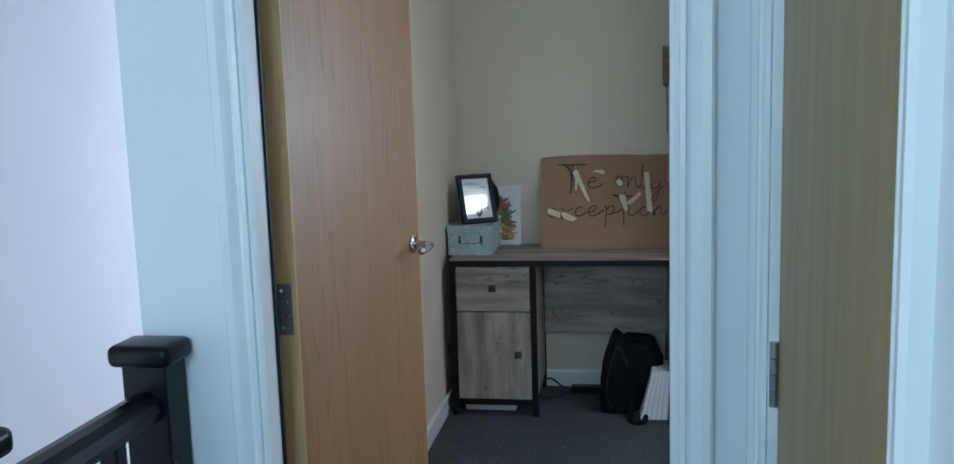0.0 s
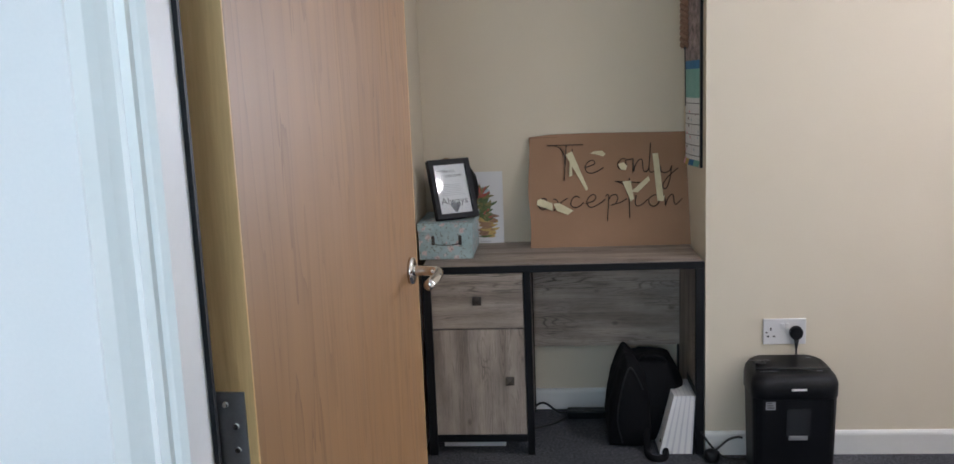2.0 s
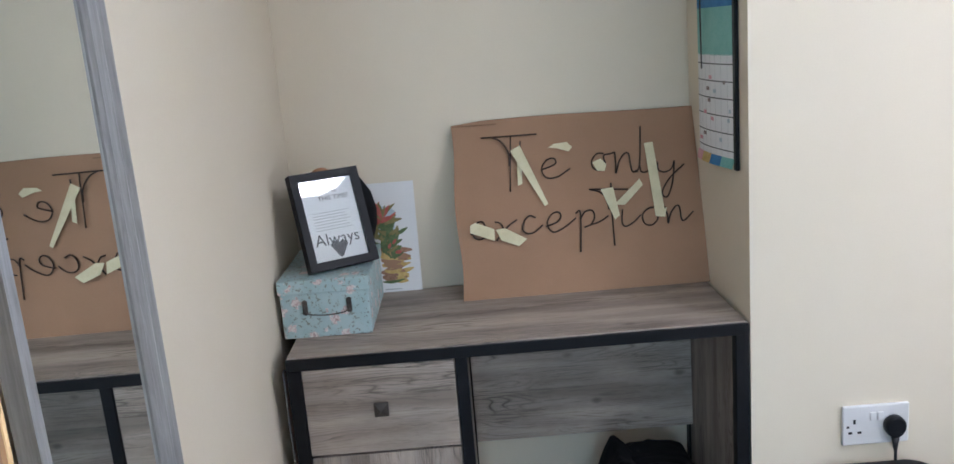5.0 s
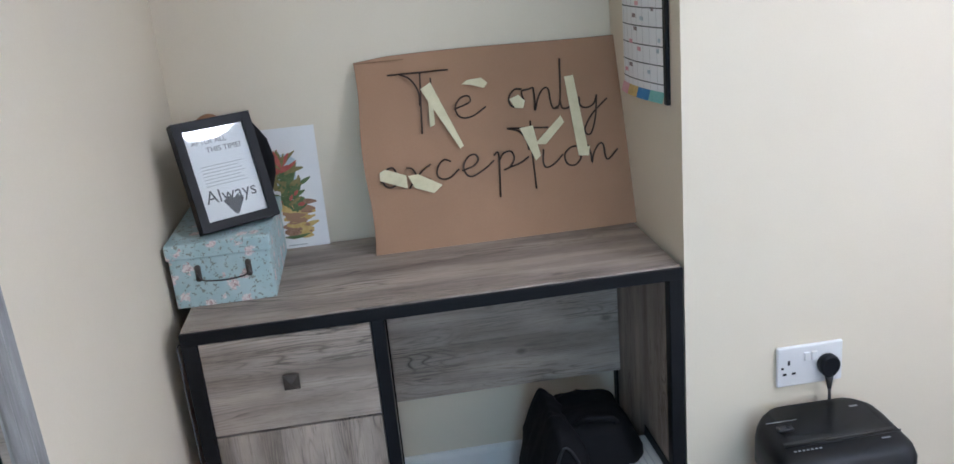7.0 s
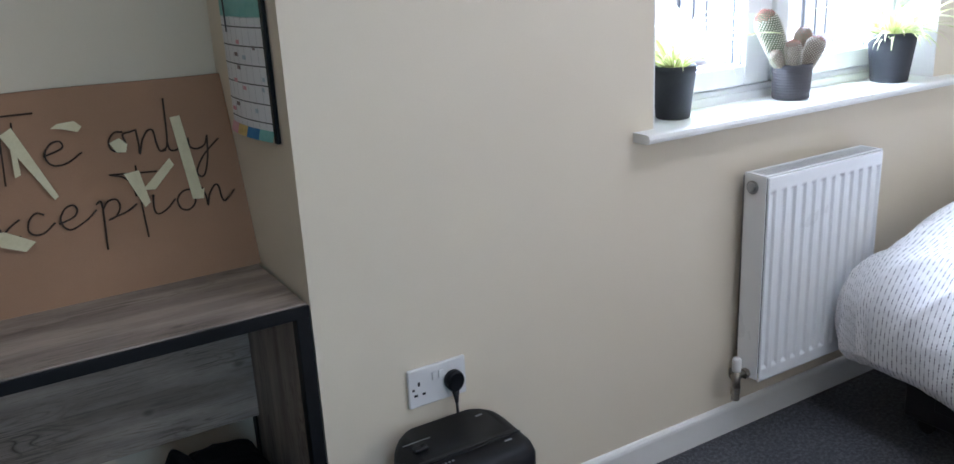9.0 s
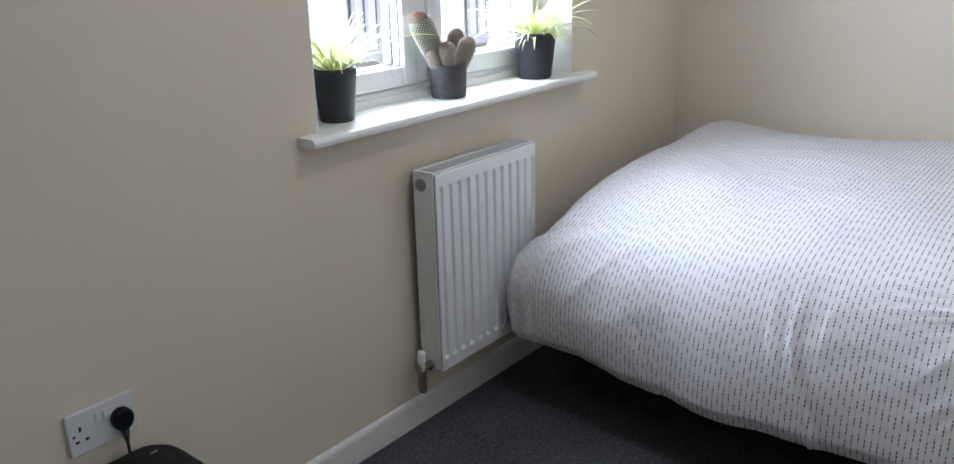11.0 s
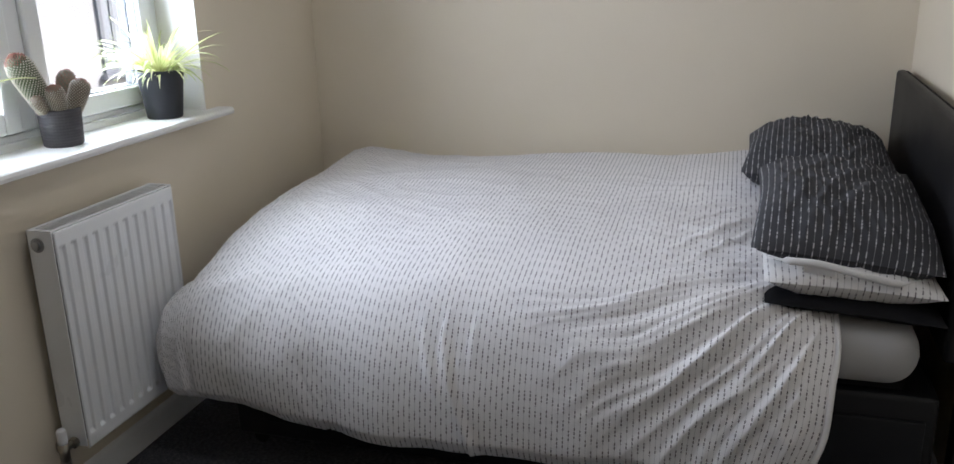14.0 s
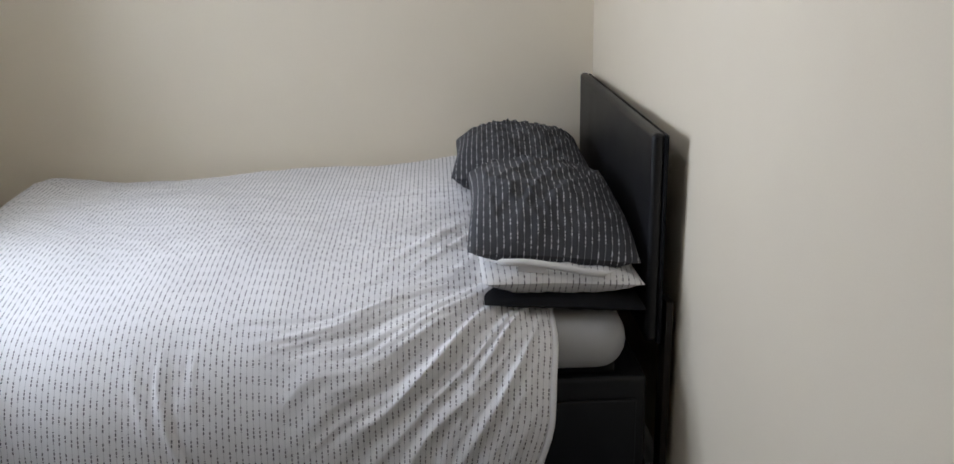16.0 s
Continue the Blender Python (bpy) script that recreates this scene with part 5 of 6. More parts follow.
fo = thing("document_wallet", (-0.10, 0.05, 0.0), "off-white display folder of papers propped by the bag", "folder")
for k in range(15):
    t = k / 14
    x0, x1 = -0.168 + 0.008 * k, -0.1601 + 0.008 * k
    dx = 0.055 * (1 - 0.72 * t)
    y0 = -0.012 + 0.0012 * (k % 2)
    b = loft([[(x0, y0, 0.004), (x1, y0, 0.004), (x1, 0.20, 0.004), (x0, 0.20, 0.004)], [(x0 + dx, 0.001 * (k % 3), 0.226 - 0.001 * (k % 3)), (x1 + dx - 0.001, 0.001 * (k % 3), 0.226 - 0.001 * (k % 3)), (x1 + dx - 0.001, 0.20, 0.222), (x0 + dx, 0.20, 0.222)]])
    part("page", b, (paper, paper, page_grey)[k % 3], fo)
part("cover", loft([[(-0.046, -0.016, 0.003), (-0.042, -0.016, 0.003), (-0.042, 0.205, 0.003), (-0.046, 0.205, 0.003)], [(-0.032, -0.006, 0.246), (-0.028, -0.006, 0.246), (-0.028, 0.205, 0.246), (-0.032, 0.205, 0.246)]]), black_plastic, fo, "black folder cover")

flat = thing("flat_box", (-0.865, 0.14, 0.0), "flat white cardboard box pushed under the desk cabinet", "box")
part("body", box(-0.985, -0.745, 0.080, 0.30, 0.0, 0.024, 0.002), paper, flat)
part("lid", box(-0.987, -0.743, 0.078, 0.302, 0.0235, 0.031, 0.002), paper, flat)

ext = thing("extension_lead", (-0.42, 0.35, 0.0), "black extension lead with looped cable on the carpet", "extension lead")
part("block", box(-0.50, -0.33, 0.345, 0.395, 0.0, 0.036, 0.006, 3), black_plastic, ext)
part("cable", tube(smooth_path([(-0.50, 0.37, 0.02), (-0.54, 0.36, 0.03), (-0.585, 0.33, 0.075), (-0.61, 0.30, 0.09), (-0.632, 0.28, 0.08), (-0.645, 0.26, 0.04), (-0.64, 0.25, 0.006), (-0.60, 0.26, 0.005), (-0.55, 0.30, 0.005), (-0.51, 0.34, 0.010)], 6), 0.0045, 8), rubber, ext, smooth=True)
lp = thing("loose_plug", (0.02, -0.075, 0.0), "black loose plug and cable lying on the carpet", "plug")
part("body", lathe([(0.012, 0.003), (0.026, 0.006), (0.030, 0.02), (0.028, 0.038), (0.016, 0.046), (0.004, 0.048)], 0.012, -0.072, 18), black_plastic, lp, smooth=True)
part("cable", tube(smooth_path([(0.012, -0.07, 0.034), (0.045, -0.06, 0.055), (0.075, -0.05, 0.075), (0.105, -0.05, 0.085), (0.125, -0.055, 0.085)], 6), 0.004, 8), rubber, lp, smooth=True)
part("cable", tube(smooth_path([(-0.02, -0.03, 0.10), (0.0, -0.05, 0.07), (0.03, -0.058, 0.035), (0.06, -0.06, 0.012), (0.10, -0.06, 0.006), (0.14, -0.06, 0.006)], 6), 0.004, 8), rubber, lp, smooth=True)

# ---------- mirror ----------
mi = thing("leaning_mirror", (-1.029, -0.858, 0.0), "tall narrow mirror in a grey limed wood frame on the wall", "mirror", rot=(0, -0.2, 0))
MY0, MY1, MH = -0.185, 0.165, 1.62
mp = [(0.0, 0.0), (0.022, 0.0), (0.022, 0.004), (0.016, 0.010), (0.018, 0.018), (0.012, 0.028), (0.014, 0.034), (0.008, 0.040), (0.0, 0.040)]
for sgn, yy in ((1, MY0), (-1, MY1)):
    part("frame_side", extrude_profile([(-0.012 + a, yy + sgn * w) for a, w in mp], "z", 0.0, MH), mirror_wood, mi, local=True)
part("frame_end", box(-0.012, 0.0095, MY0 + 0.001, MY1 - 0.001, 0.001, 0.040, 0.002), mirror_wood, mi, local=True)
part("frame_end", box(-0.012, 0.0095, MY0 + 0.001, MY1 - 0.001, MH - 0.040, MH - 0.001, 0.002), mirror_wood, mi, local=True)
part("glass", box(-0.011, -0.006, MY0 + 0.02, MY1 - 0.02, 0.02, MH - 0.02), mirror_silver, mi, "clear mirror glass", local=True)

# ---------- radiator ----------
ra = thing("radiator", (1.495, -0.07, 0.2), "white fluted panel radiator under the window", "radiator")
RX0, RX1, RZ0, RZ1, RY = 1.250, 1.745, 0.203, 0.806, -0.112


def fluted(u, v):
    x = RX0 + 0.004 + (RX1 - RX0 - 0.008) * u
    z = RZ0 + (RZ1 - RZ0) * v
    n = 12.0
    w = abs(((u * n) % 1.0) - 0.5) * 2
    s = max(0.0, min(1.0, (w - 0.40) / 0.16))
    e = max(0.0, min(1.0, (v - 0.065) / 0.012)) * max(0.0, min(1.0, (0.935 - v) / 0.012))
    rim = max(0.0, 1 - min(u, 1 - u) / 0.005) * 0.004 + max(0.0, 1 - min(v, 1 - v) / 0.005) * 0.004
    return (x, RY + 0.0085 * (1 - s) * e + rim, z), (u, v)


grid_mesh("front_panel", 288, 166, fluted, radiator_white, ra, thick=0.002)
part("rear_panel", box(RX0 + 0.01, RX1 - 0.01, -0.042, -0.034, RZ0 + 0.01, RZ1 - 0.01, 0.003), radiator_white, ra)
part("side_cover", box(RX0, RX0 + 0.004, RY + 0.006, -0.032, RZ0 + 0.006, RZ1, 0.0015), radiator_white, ra)
part("side_cover", box(RX1 - 0.004, RX1, RY + 0.006, -0.032, RZ0 + 0.006, RZ1, 0.0015), radiator_white, ra)
gr = part("top_grille", joined((RX0, RX1, RY + 0.006, RY + 0.016, RZ1, RZ1 + 0.003), (RX0, RX1, -0.042, -0.032, RZ1, RZ1 + 0.003), (RX0, RX0 + 0.012, RY + 0.016, -0.042, RZ1, RZ1 + 0.003), (RX1 - 0.012, RX1, RY + 0.016, -0.042, RZ1, RZ1 + 0.003)), radiator_white, ra)
for k in range(54):
    x = RX0 + 0.016 + k * (RX1 - RX0 - 0.032) / 53
    part("slat", box(x - 0.0016, x + 0.0016, RY + 0.016, -0.042, RZ1 - 0.002, RZ1 + 0.002), radiator_white, gr)
# dark core that paints in the shade behind the grille
part("shade_core", box(RX0 + 0.006, RX1 - 0.006, RY + 0.018, -0.044, RZ0 + 0.02, RZ1 - 0.02), radiator_shade, ra)
part("vent_plug", (lambda b: (b.transform(pose(RX0 - 0.001, -0.062, 0.772, 0, -90, 0)), b)[1])(lathe([(0.019, 0.0), (0.019, 0.003), (0.014, 0.004), (0.0135, 0.009), (0.010, 0.011), (0.0, 0.011)], 0, 0, 20)), steel, ra, "round steel vent plug")
part("valve_tail", tube([(RX0 + 0.01, -0.072, 0.222), (RX0 - 0.035, -0.072, 0.222)], 0.010, 12), brass_dull, ra)
part("valve_nut", tube([(RX0 - 0.016, -0.072, 0.222), (RX0 - 0.002, -0.072, 0.222)], 0.015, 6), brass_dull, ra)
part("valve_body", tube([(RX0 - 0.045, -0.072, 0.190), (RX0 - 0.045, -0.072, 0.240)], 0.013, 14), brass_dull, ra, smooth=True)
part("valve_cap", lathe([(0.0125, 0.240), (0.0135, 0.25), (0.0130, 0.276), (0.010, 0.281), (0.0, 0.282)], RX0 - 0.045, -0.072, 20), plastic_white, ra, "white valve cap", smooth=True)
part("valve_nut", tube([(RX0 - 0.045, -0.072, 0.168), (RX0 - 0.045, -0.072, 0.190)], 0.0145, 6), brass_dull, ra)
part("elbow", tube([(RX0 - 0.045, -0.072, 0.200), (RX0 - 0.02, -0.03, 0.200), (RX0 + 0.01, 0.0, 0.200)], 0.0055, 10), brass_dull, ra, smooth=True)
part("drain_cap", lathe([(0.012, 0.150), (0.0125, 0.156), (0.011, 0.166), (0.008, 0.172)], RX0 - 0.045, -0.072, 14), brass_dull, ra, smooth=True)
part("bracket_strip", box(RX0 + 0.03, RX0 + 0.05, -0.033, -0.001, 0.26, 0.79), steel, ra)

# ---------- plants on the sill ----------
SILL = 0.967


def pot(name, cx, cy, r0, r1, h, mat, label, category, ribs=False):
    e = thing(name, (cx, cy, SILL), label, category)
    if ribs:
        prof = [(r0 - 0.004, SILL), (r0, SILL + 0.004)] + [(r0 + (r1 - r0) * k / 24 + (0.0009 if k % 2 else 0.0), SILL + 0.006 + (h - 0.008) * k / 24) for k in range(25)] + [(r1 - 0.004, SILL + h), (r1 - 0.005, SILL + h - 0.012)]
    else:
        prof = [(r0 - 0.003, SILL), (r0, SILL + 0.003), (r0 + (r1 - r0) * 0.86, SILL + h * 0.86), (r1 - 0.0005, SILL + h * 0.875), (r1, SILL + h - 0.003), (r1 - 0.002, SILL + h), (r1 - 0.005, SILL + h - 0.002), (r1 - 0.006, SILL + h - 0.014)]
    part("pot", lathe(prof, cx, cy, 40), mat, e, smooth=not ribs)
    part("soil", lathe([(r1 - 0.006, SILL + h - 0.016), (r1 * 0.6, SILL + h - 0.010), (0.0, SILL + h - 0.008)], cx, cy, 24, cap_low=False), soil, e, smooth=True)
    return e


def leaf_mesh(length, width, arch, seed):
    """One arching grass-like blade, folded a little along its rib."""
    rg = random.Random(seed)
    n = 9
    b = bmesh.new()
    uvl = b.loops.layers.uv.new("UVMap")
    rows = []
    x = z = 0.0
    ang = radians(82 - rg.uniform(0, 8))
    twist = rg.uniform(-0.5, 0.5)
    for i in range(n + 1):
        t = i / n
        w = width * (0.55 + 0.9 * t if t < 0.4 else 0.91 * (1 - ((t - 0.4) / 0.6) ** 1.8)) * 0.5 + 0.0003
        s = twist * t
        row = []
        for k, a in ((-1, 0), (0, 0.5), (1, 1.0)):
            row.append((b.verts.new((x, k * w * math.cos(s), z + k * w * math.sin(s) - (0.25 * w if k == 0 else 0))), a, t))
        rows.append(row)
        x += length / n * math.cos(ang)
        z += length / n * math.sin(ang)
        ang -= arch * (0.35 + 1.3 * t) / n
    for r0, r1 in zip(rows, rows[1:]):
        for k in range(2):
            q = (r0[k], r0[k + 1], r1[k + 1], r1[k])
            f = b.faces.new([p[0] for p in q])
            f.smooth = True
            uvm = {p[0]: (p[1], p[2]) for p in q}
            for l in f.loops:
                l[uvl].uv = uvm[l.vert]
    me = bpy.data.meshes.new("leaf")
    b.to_mesh(me)
    b.free()
    me.materials.append(leaf_mat)
    return me


BLADES = [leaf_mesh(0.080 + 0.012 * i, 0.0078 + 0.0010 * (i % 3), 0.7 + 0.42 * (i % 4), 20 + i) for i in range(11)]


def spider_plant(e, cx, cy, z, n, seed, spread=1.0, size=1.0):
    rg = random.Random(seed)
    for i in range(n):
        o = new("leaf", BLADES[rg.randrange(len(BLADES))])
        o.parent = e
        a = 360 * i / n * 2.618 + rg.uniform(-14, 14)
        tilt = 4 + 62 * rg.random() ** 0.8 * spread
        r = rg.uniform(0.002, 0.018)
        s = rg.uniform(0.8, 1.25) * size
        m = Matrix.Translation((r * math.cos(radians(a)), r * math.sin(radians(a)), z - SILL)) @ pose(0, 0, 0, 0, 0, a) @ pose(0, 0, 0, rg.uniform(-15, 15), tilt, 0)
        o.matrix_basis = m @ Matrix.Diagonal((s, s, s, 1))


p1 = pot("spider_plant", 1.086, 0.078, 0.045, 0.060, 0.140, pot_black, "variegated spider plant in a black plastic pot on the sill", "houseplant")
spider_plant(p1, 1.088, 0.078, SILL + 0.122, 96, 4, 0.62, 1.22)
part("runner", tube(smooth_path([(1.09, 0.07, 1.09), (1.17, 0.06, 1.135), (1.25, 0.04, 1.158), (1.33, 0.03, 1.168), (1.38, 0.02, 1.168), (1.425, 0.02, 1.162)], 6), 0.0016, 6), leaf_mat, p1, "long pale runner")
p3 = pot("spider_plant", 1.976, 0.050, 0.055, 0.073, 0.152, pot_black, "bushy variegated spider plant in a black pot by the reveal", "houseplant")
spider_plant(p3, 1.976, 0.050, SILL + 0.132, 160, 7, 0.88, 1.18)
p2 = pot("cactus", 1.524, 0.055, 0.052, 0.056, 0.102, pot_grey, "clustered spiny cactus in a ribbed charcoal pot", "cactus", ribs=True)


def cactus_lobe(base, tip, radius, mats, seed, n):
    """A rounded column set with spiral rows of small spined tubercles and a reddish crown."""
    a, c = Vector(base), Vector(tip)
    d = (c - a)
    L = d.length
    d.normalize()
    q = d.to_track_quat("Z", "Y").to_matrix().to_4x4()
    m = Matrix.Translation(a) @ q
    prof = []
    for k in range(13):
        t = k / 12
        r = radius * (0.72 + 0.5 * t - 0.22 * t * t) if t < 0.7 else radius * 1.0 * math.sqrt(max(0.0, 1 - ((t - 0.7) / 0.3) ** 2.0))
        prof.append((max(r, 0.0004), L * t))
    b = lathe(prof, 0, 0, 20)
    for f in b.faces:
        f.material_index = 0
    g = math.pi * (3 - math.sqrt(5))
    for i in range(n):
        t = 0.06 + 0.93 * (i + 0.5) / n
        k = min(int(t * 12), 11)
        fr = t * 12 - k
        r = prof[k][0] * (1 - fr) + prof[k + 1][0] * fr
        an = i * g
        p = Vector((r * math.cos(an), r * math.sin(an), L * t))
        out = Vector((math.cos(an), math.sin(an), 0.25 if t < 0.75 else 0.25 + (t - 0.75) * 8)).normalized()
        side = out.cross(Vector((0, 0, 1))).normalized()
        up = side.cross(out)
        w = radius * 0.07
        base_v = [b.verts.new(p + side * w * x + up * w * y) for x, y in ((1, 0), (0, 1), (-1, 0), (0, -1))]
        apex = b.verts.new(p + out * radius * 0.15)
        mi_ = 2 if t > 0.88 else 1
        for j in range(4):
            f = b.faces.new((base_v[j], base_v[(j + 1) % 4], apex))
            f.material_index = mi_
    b.transform(m)
    return part("lobe", b, mats, p2, "spiny cactus column", smooth=False)


tz = SILL + 0.090
cactus_lobe((1.500, 0.062, tz), (1.418, 0.080, tz + 0.166), 0.035, [cactus_skin, cactus_spine, cactus_red], 1, 760)
cactus_lobe((1.506, 0.032, tz - 0.006), (1.478, 0.022, tz + 0.080), 0.024, [cactus_pale, cactus_spine, cactus_red], 2, 420)
cactus_lobe((1.548, 0.036, tz - 0.01), (1.592, 0.018, tz + 0.082), 0.027, [cactus_pale, cactus_spine, cactus_red], 3, 420)
cactus_lobe((1.562, 0.078, tz), (1.618, 0.088, tz + 0.104), 0.026, [cactus_pale, cactus_red, cactus_red], 4, 220)
cactus_lobe((1.484, 0.055, tz + 0.004), (1.440, 0.052, tz + 0.056), 0.018, [cactus_pale, cactus_spine, cactus_red], 5, 140)

# ---------- bed ----------
strut_wood = wood("brown_strut_wood", (0.010, 0.007, 0.005), (0.018, 0.012, 0.009), (0.03, 0.02, 0.014), "z", 10, 9, 0.6, 0.1, False)
bed = thing("bed", (2.27, -1.28, 0.0), "black faux leather divan bed with drawers and headboard", "bed")
BX0, BX1, BY0, BY1 = 1.620, 2.935, -2.212, -0.325
part("base", box(BX0, BX1, BY0, BY1, 0.075, 0.422, 0.012, 3), black_leather, bed)
for x in (BX0 + 0.09, BX1 - 0.09):
    for y in (BY1 - 0.03, (BY0 + BY1) / 2, BY0 + 0.09):
        cw = part("castor", tube([(x - 0.011, y, 0.025), (x + 0.011, y, 0.025)], 0.025, 18), rubber, bed)
        part("castor_fork", box(x - 0.016, x + 0.016, y - 0.012, y + 0.012, 0.04, 0.0755, 0.002), chrome, cw, "chrome castor fork")
for y0, y1 in ((-2.185, -1.33), (-1.22, -0.42)):
    d = part("drawer", box(BX0 - 0.009, BX0 + 0.004, y0, y1, 0.13, 0.362, 0.004, 2), black_leather, bed)
    part("pull", box(BX0 - 0.014, BX0 - 0.008, (y0 + y1) / 2 - 0.05, (y0 + y1) / 2 + 0.05, 0.30, 0.318, 0.002), steel, d)


def swung(b):
    """Turns the loose headboard about its middle: its far end leans to the wall."""
    b.transform(pose(2.28, -2.226, 0, 0, 0, -1.4) @ pose(-2.28, 2.206, 0))
    return b


part("headboard", swung(box(1.655, 2.905, -2.238, -2.206, 0.50, 1.036, 0.013, 4)), black_leather, bed, smooth=False)
part("headboard_back", swung(box(1.652, 2.907, -2.246, -2.236, 0.495, 1.032, 0.004)), black_cloth, bed)
for x in (1.70, 2.81):
    part("strut", box(x - 0.03, x + 0.03, -2.285, -2.266, 0.10, 0.60, 0.002), strut_wood, bed, "dark wooden headboard strut")

mat_ob = thing("mattress", (2.27, -1.28, 0.422), "grey sheeted mattress on the divan", "mattress")
part("sheet", box(1.612, 2.94, -2.165, -0.47, 0.430, 0.588, 0.074, 6), sheet_grey, mat_ob, "grey fitted sheet", smooth=True)
part("underside", box(1.650, 2.93, -2.135, -0.50, 0.4225, 0.450, 0.006), black_cloth, mat_ob, "dark mattress underside")

# duvet: a padded sheet draped over the mattress, hanging at the near side and the foot
DW, DL = 2.955 - 1.66, -0.27 + 1.965
OVER_N, OVER_F = 0.50, 0.52
TOP = 0.683


def ridge(x, y, z, sharp):
    """Thin folds where a noise field crosses zero."""
    return max(0.0, 1 - sharp * abs(noise.noise(Vector((x, y, z))))) ** 2


def step(lo, hi, x):
    t = max(0.0, min(1.0, (x - lo) / (hi - lo)))
    return t * t * (3 - 2 * t)


def duvet_at(u, v):
    a = u * (DW + OVER_N)
    b = v * (DL + OVER_F)
    da, db = max(0.0, a - DW), max(0.0, b - DL)
    x, y = 2.955 - min(a, DW), -1.965 + min(b, DL)
    far = max(0.0, 1 - a / 0.10)
    n1 = noise.noise(Vector((a * 2.2, b * 2.2, 1.7)))
    n2 = noise.noise(Vector((a * 5.0, b * 5.0, 4.1)))
    n3 = noise.noise(Vector((a * 15.0, b * 15.0, 9.1)))
    # folds that fan out from under the near pillow, over the edge and down the side
    fa, fb = a - (DW - 0.22), b + 0.06
    r, th = math.hypot(fa, fb), math.atan2(fa, fb)
    th += 0.22 * (r - 0.5) + 0.05 * n2
    reach = step(0.08, 0.22, r) * (1 - step(0.45, 1.00 - 0.30 * step(0.4, -0.4, th), r)) * step(-0.9, -0.2, th)
    fan = 0.014 * ridge(th * 7.5, r * 0.9, 2.0, 2.4) + 0.012 * ridge(th * 13.0, r * 1.4, 6.0, 2.4) + 0.006 * ridge(th * 24.0, r * 2.0, 16.0, 2.6)
    crease = (fan - 0.009) * reach * (0.40 + 0.60 * step(0.0, 0.8, th))
    # flatter folds drawn over the top from between the two stacks of pillows
    ga, gb = a - (DW - 0.66), b + 0.08
    r2, th2 = math.hypot(ga, gb), math.atan2(ga, gb) + 0.06 * n2
    over = step(0.12, 0.26, r2) * (1 - step(0.40, 0.85, r2)) * step(-0.6, 0.0, th2) * (1 - step(0.9, 1.3, th2))
    crease += over * (0.011 * ridge(th2 * 8.0, r2 * 1.0, 31.0, 2.4) + 0.007 * ridge(th2 * 15.0, r2 * 1.6, 37.0, 2.5) - 0.004)
    # short pulls in the cloth beside the pillows
    crease += 0.008 * ridge(a * 9.0 + b * 2.0, b * 3.0, 23.0, 2.8) * max(0.0, 1 - b / 0.40) * step(0.02, 0.1, b)
    # two gathers that run down the hanging side
    for line, lean_, wide, high in ((0.885, -0.10, 0.065, 0.009), (1.36, -0.42, 0.075, 0.017)):
        off = b - line - lean_ * (a - DW - 0.30) + 0.07 * noise.noise(Vector((a * 5.0, b * 2.0, line * 3)))
        hang = step(0.02, 0.30, a - DW)
        win = math.exp(-(off / (wide * (1.5 - 0.9 * step(0.0, 0.5, a - DW)))) ** 2) * hang
        crease += win * (high * ridge(off * 16.0, a * 2.0, line * 9, 2.2) + 0.008 * ridge(off * 42.0, a * 3.0, line * 5, 2.6) - 0.005)
    # a soft fold round the near foot corner
    crease *= step(0.0, 0.07, b)
    cw = max(0.0, 1 - max(0.0, DW - a) / 0.35) * max(0.0, 1 - max(0.0, DL - b) / 0.45)
    crease += 0.009 * ridge((a - b) * 4.0, (a + b) * 1.6, 12.0, 2.4) * cw
    lump = 0.018 * n1 + (0.007 - 0.004 * step(-0.3, 0.0, a - DW)) * n2 + 0.0022 * n3 + 0.0035 * ridge(a * 7.0 + b * 1.5, b * 4.5 - a, 41.0, 2.6) * (1 - step(-0.35, -0.05, a - DW)) + crease
    z = TOP
    edge = min(1.0, b / 0.10)
    z -= 0.030 * (1 - edge)
    # the far side rises against the wall, and towards the pillows
    z += 0.035 * math.exp(-((a - 0.15) / 0.25) ** 2) * (0.5 + 0.5 * math.sin(b * 3.4 + 0.5)) + 0.045 * max(0.0, 1 - b / 0.5) * max(0.0, 1 - a / 1.0)
    z += 0.022 * math.sin(min(a / DW, 1) * math.pi)
    z -= 0.06 * far * far
    # the filling thins towards the near edge and the near foot corner
    ea = max(0.0, min(a, DW) - (DW - 0.42)) / 0.42
    eb = max(0.0, min(b, DL) - (DL - 0.75)) / 0.75
    z -= 0.055 * ea * ea + 0.055 * eb * eb * min(1.0, a / DW) ** 1.7 + 0.006 * eb * eb
    d = math.hypot(da, db)
    if d <= 1e-6:
        return (x, y, z + lump), (b, a)
    m = max(da, db)
    ox, oy = -da / d, db / d
    t = min(1.0, m / (OVER_N if da > db else OVER_F))
    wave = noise.noise(Vector((x * 3 + b * 3.2, y * 3 + a * 1.2, 3.3)))
    wave2 = noise.noise(Vector((b * 5.0 + a * 1.0, a * 1.6 - b, 7.7)))
    # a full billow: outwards and down along one long curve that carries on the slope of the top
    ang = radians(15) + t * radians(82)
    full = max(0.0, math.sin(ang) - math.sin(radians(15))) / 0.734
    eb *= eb
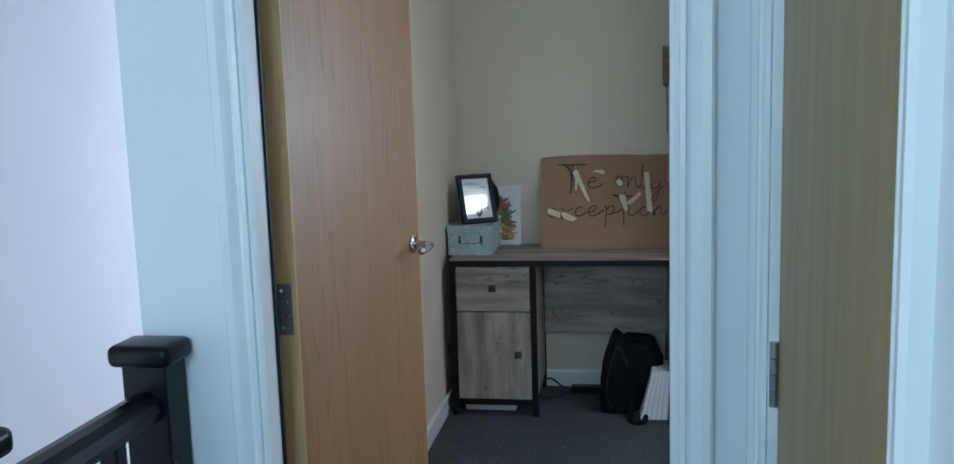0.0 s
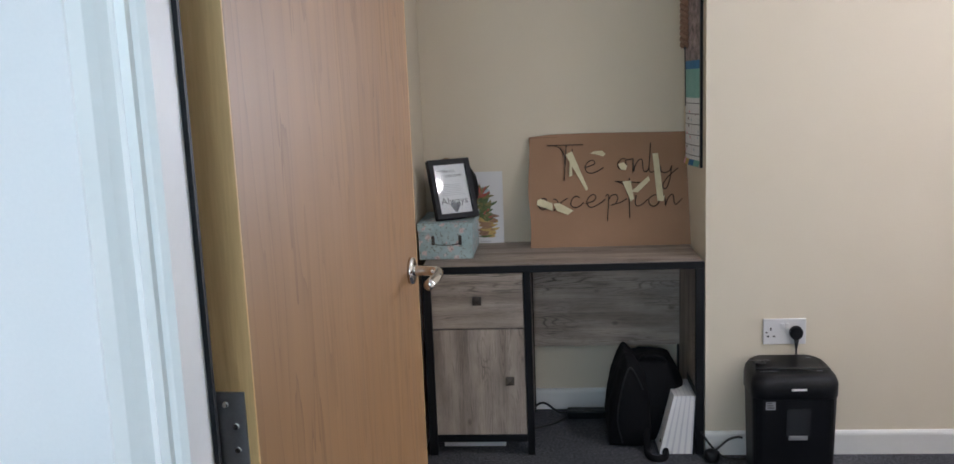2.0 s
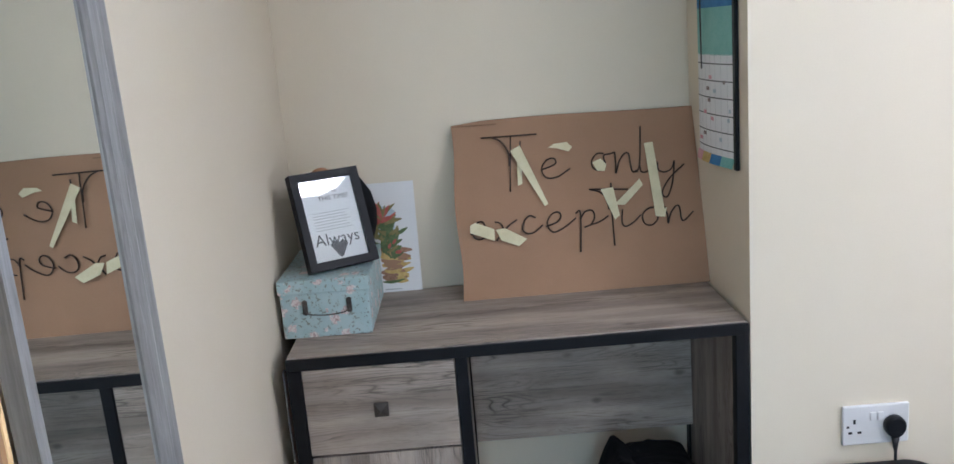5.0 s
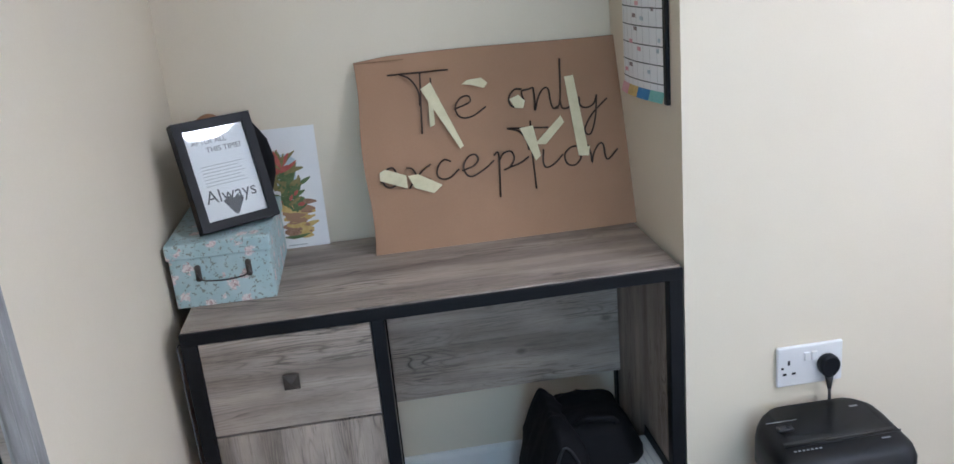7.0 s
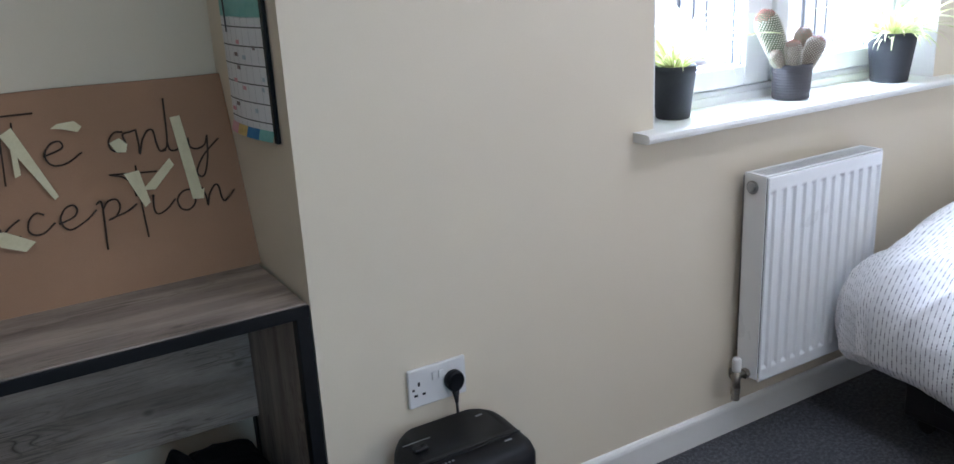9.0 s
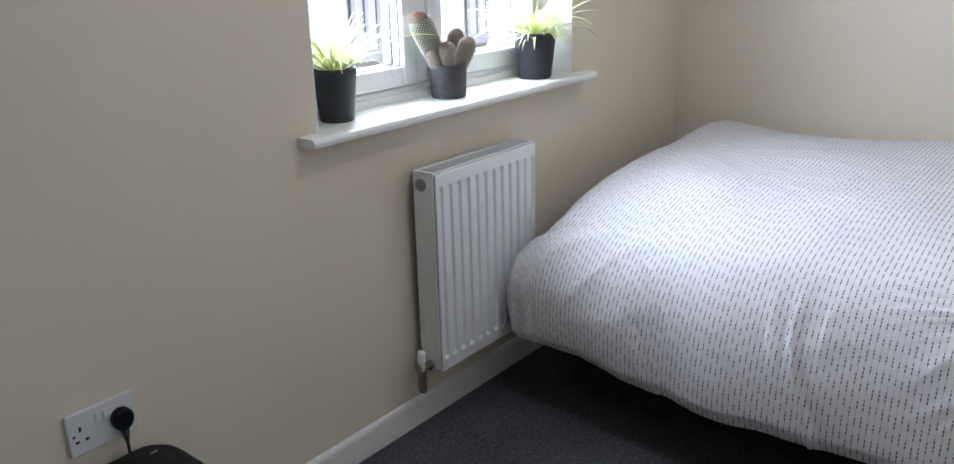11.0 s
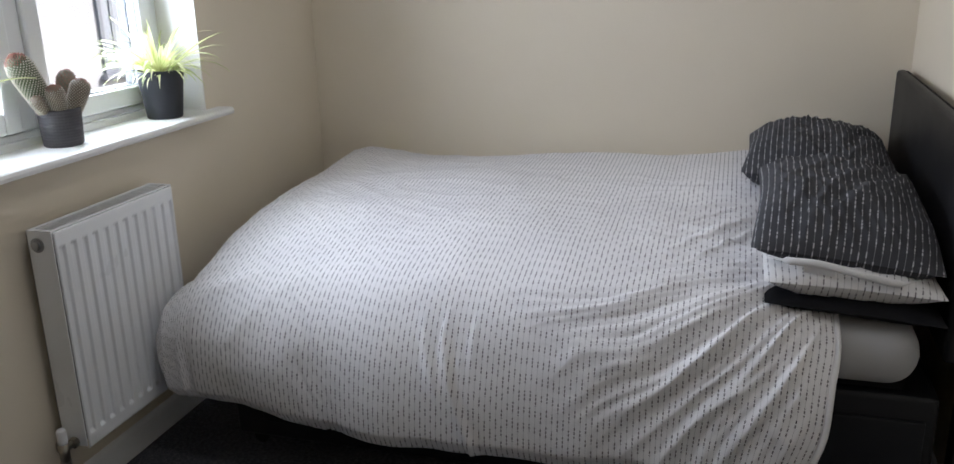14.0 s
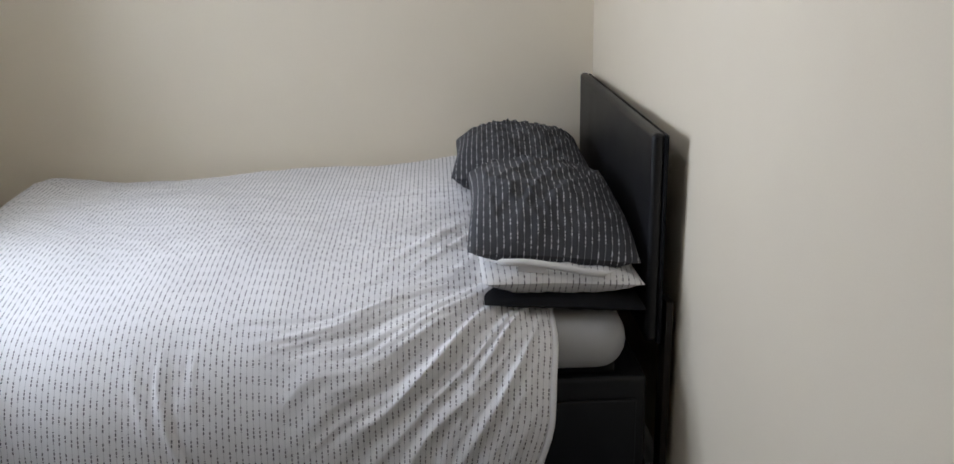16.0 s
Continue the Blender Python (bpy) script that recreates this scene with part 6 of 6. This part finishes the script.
    out = (0.190 - 0.015 * eb) * full ** (0.95 - 0.2 * eb) - 0.10 * eb * max(0.0, t - 0.55) + (0.022 * wave + 0.008 * wave2) * t
    if da > 0 and db <= 0:
        out += 0.022 * math.exp(-((b - 1.1) / 0.35) ** 2) * t
    out += lump * math.sin(ang) * 1.1
    if db > 0 and da > 0:
        out *= 0.95 + 0.22 * min(da, db) / max(da, db)
    drop = (0.388 - 0.080 * eb + 0.022 * wave) * (math.cos(radians(15)) - math.cos(ang))
    if db > 0 and da <= 0:
        out = min(out, 0.150) * 0.84
    curl = 0.25 * max(0.0, t - 0.93)
    # the head-end hem swings towards the foot as it falls, in shallow folds
    hem = max(0.0, 1 - b / 0.40)
    y += hem * (0.075 * t * t - 0.008 * math.sin(t * 3.1) + 0.014 * noise.noise(Vector((a * 9.0, 3.0, 5.0))) * t)
    return (x + ox * (out - curl), y + oy * (out - curl), z + lump * math.cos(ang) - drop), (b, a)


duvet = thing("duvet", (2.2, -1.1, 0.68), "rumpled white duvet with fine grey dashed lines, draped over the bed", "duvet")
grid_mesh("cover", 260, 310, duvet_at, duvet_cloth, duvet, thick=0.012)
part("hem", tube([Vector(duvet_at(k / 70, 0.0)[0]) + Vector((0, -0.004, -0.006)) for k in range(71)], 0.008, 8), lining, duvet, "plain white turned hem", smooth=True)


def pillow(name, cx, cy, z, w, l, h, mats, label, seed, rot=(0, 0, 0), two_faced=False, sag=0.0):
    """A filled cushion: two puckered sheets that meet in a seam; w along y, l along x."""
    e = thing(name, (cx, cy, z), label, "pillow", rot=rot)
    rg = random.Random(seed)
    o = Vector((rg.uniform(0, 9), rg.uniform(0, 9), rg.uniform(0, 9)))

    def sheet(sign):
        def fn(u, v):
            p, q = u * 2 - 1, v * 2 - 1
            k = (1 - abs(p) ** 2.6) * (1 - abs(q) ** 2.6)
            t = max(0.0, k) ** 0.55
            pinch = 1 - 0.09 * (1 - abs(p) ** 2) * abs(q) ** 3
            pinch2 = 1 - 0.08 * (1 - abs(q) ** 2) * abs(p) ** 3
            n = noise.noise(o + Vector((p * 2.2, q * 2.2, sign))) * 0.10 + noise.noise(o + Vector((p * 5, q * 9, sign * 3))) * 0.05
            rid = ridge(o.x + p * 2.2 + q * 3.0, o.y + q * 1.2 - p * 0.8, 5.0, 2.4) * 0.15 + ridge(o.x + p * 4.0 - q * 6.0, q * 2.0 + p, 8.0, 2.6) * 0.10 + ridge(o.y + p * 9.0 + q * 4.0, q * 3.0 - p * 2.0, 14.0, 2.6) * 0.06
            zz = sign * h * 0.5 * t * (1 + n + rid) + h * 0.5
            zz -= sag * (p < 0) * p * p * 0.6
            ca, cb = 1 - 0.05 * q ** 4, 1 - 0.05 * p ** 4
            return (p * l / 2 * pinch2 * ca, q * w / 2 * pinch * cb, zz), (q * w / 2, p * l / 2)
        return fn
    mu, ml = mats if two_faced else (mats, mats)
    grid_mesh("upper", 84, 64, sheet(1), mu, e, local=True)
    grid_mesh("lower", 30, 24, sheet(-1), ml, e, local=True)
    return e


# near stack: flat black cushion, pale pillow, dark pillow; far stack: dark pillow on a pale one
pillow("pillow", 1.925, -2.000, 0.592, 0.42, 0.66, 0.068, black_cloth, "flat black cushion under the pillows", 11, (4, -1, 0))
pillow("pillow", 1.962, -1.985, 0.612, 0.42, 0.71, 0.140, pillow_light, "white dashed cotton pillow in the stack", 12, (3, -1, 2))
pc = pillow("pillow", 1.985, -1.985, 0.688, 0.45, 0.70, 0.180, (pillow_dark, pillow_dark), "charcoal dashed cotton pillow on the stack", 13, (5, -1, -2), True, 0.06)
part("care_label", box(-0.352, -0.349, 0.02, 0.09, 0.020, 0.045, 0.001), lining, pc, "small white care label", local=True)
part("seam", tube(smooth_path([(-0.318, 0.17, 0.035), (-0.347, 0.13, 0.040), (-0.352, 0.06, 0.045), (-0.352, -0.04, 0.035), (-0.345, -0.12, 0.025), (-0.315, -0.16, 0.03)], 5), [0.003] * 5 + [0.0095] * 16 + [0.003] * 5, 8), lining, pc, "white seam along the open end", smooth=True, local=True)
pillow("pillow", 2.60, -1.985, 0.628, 0.42, 0.62, 0.11, pillow_light, "white dashed cotton pillow by the wall", 14, (0, 0, -2))
pillow("pillow", 2.575, -1.975, 0.695, 0.47, 0.66, 0.185, pillow_dark, "plump charcoal dashed pillow by the wall", 15, (2, 0, -3))
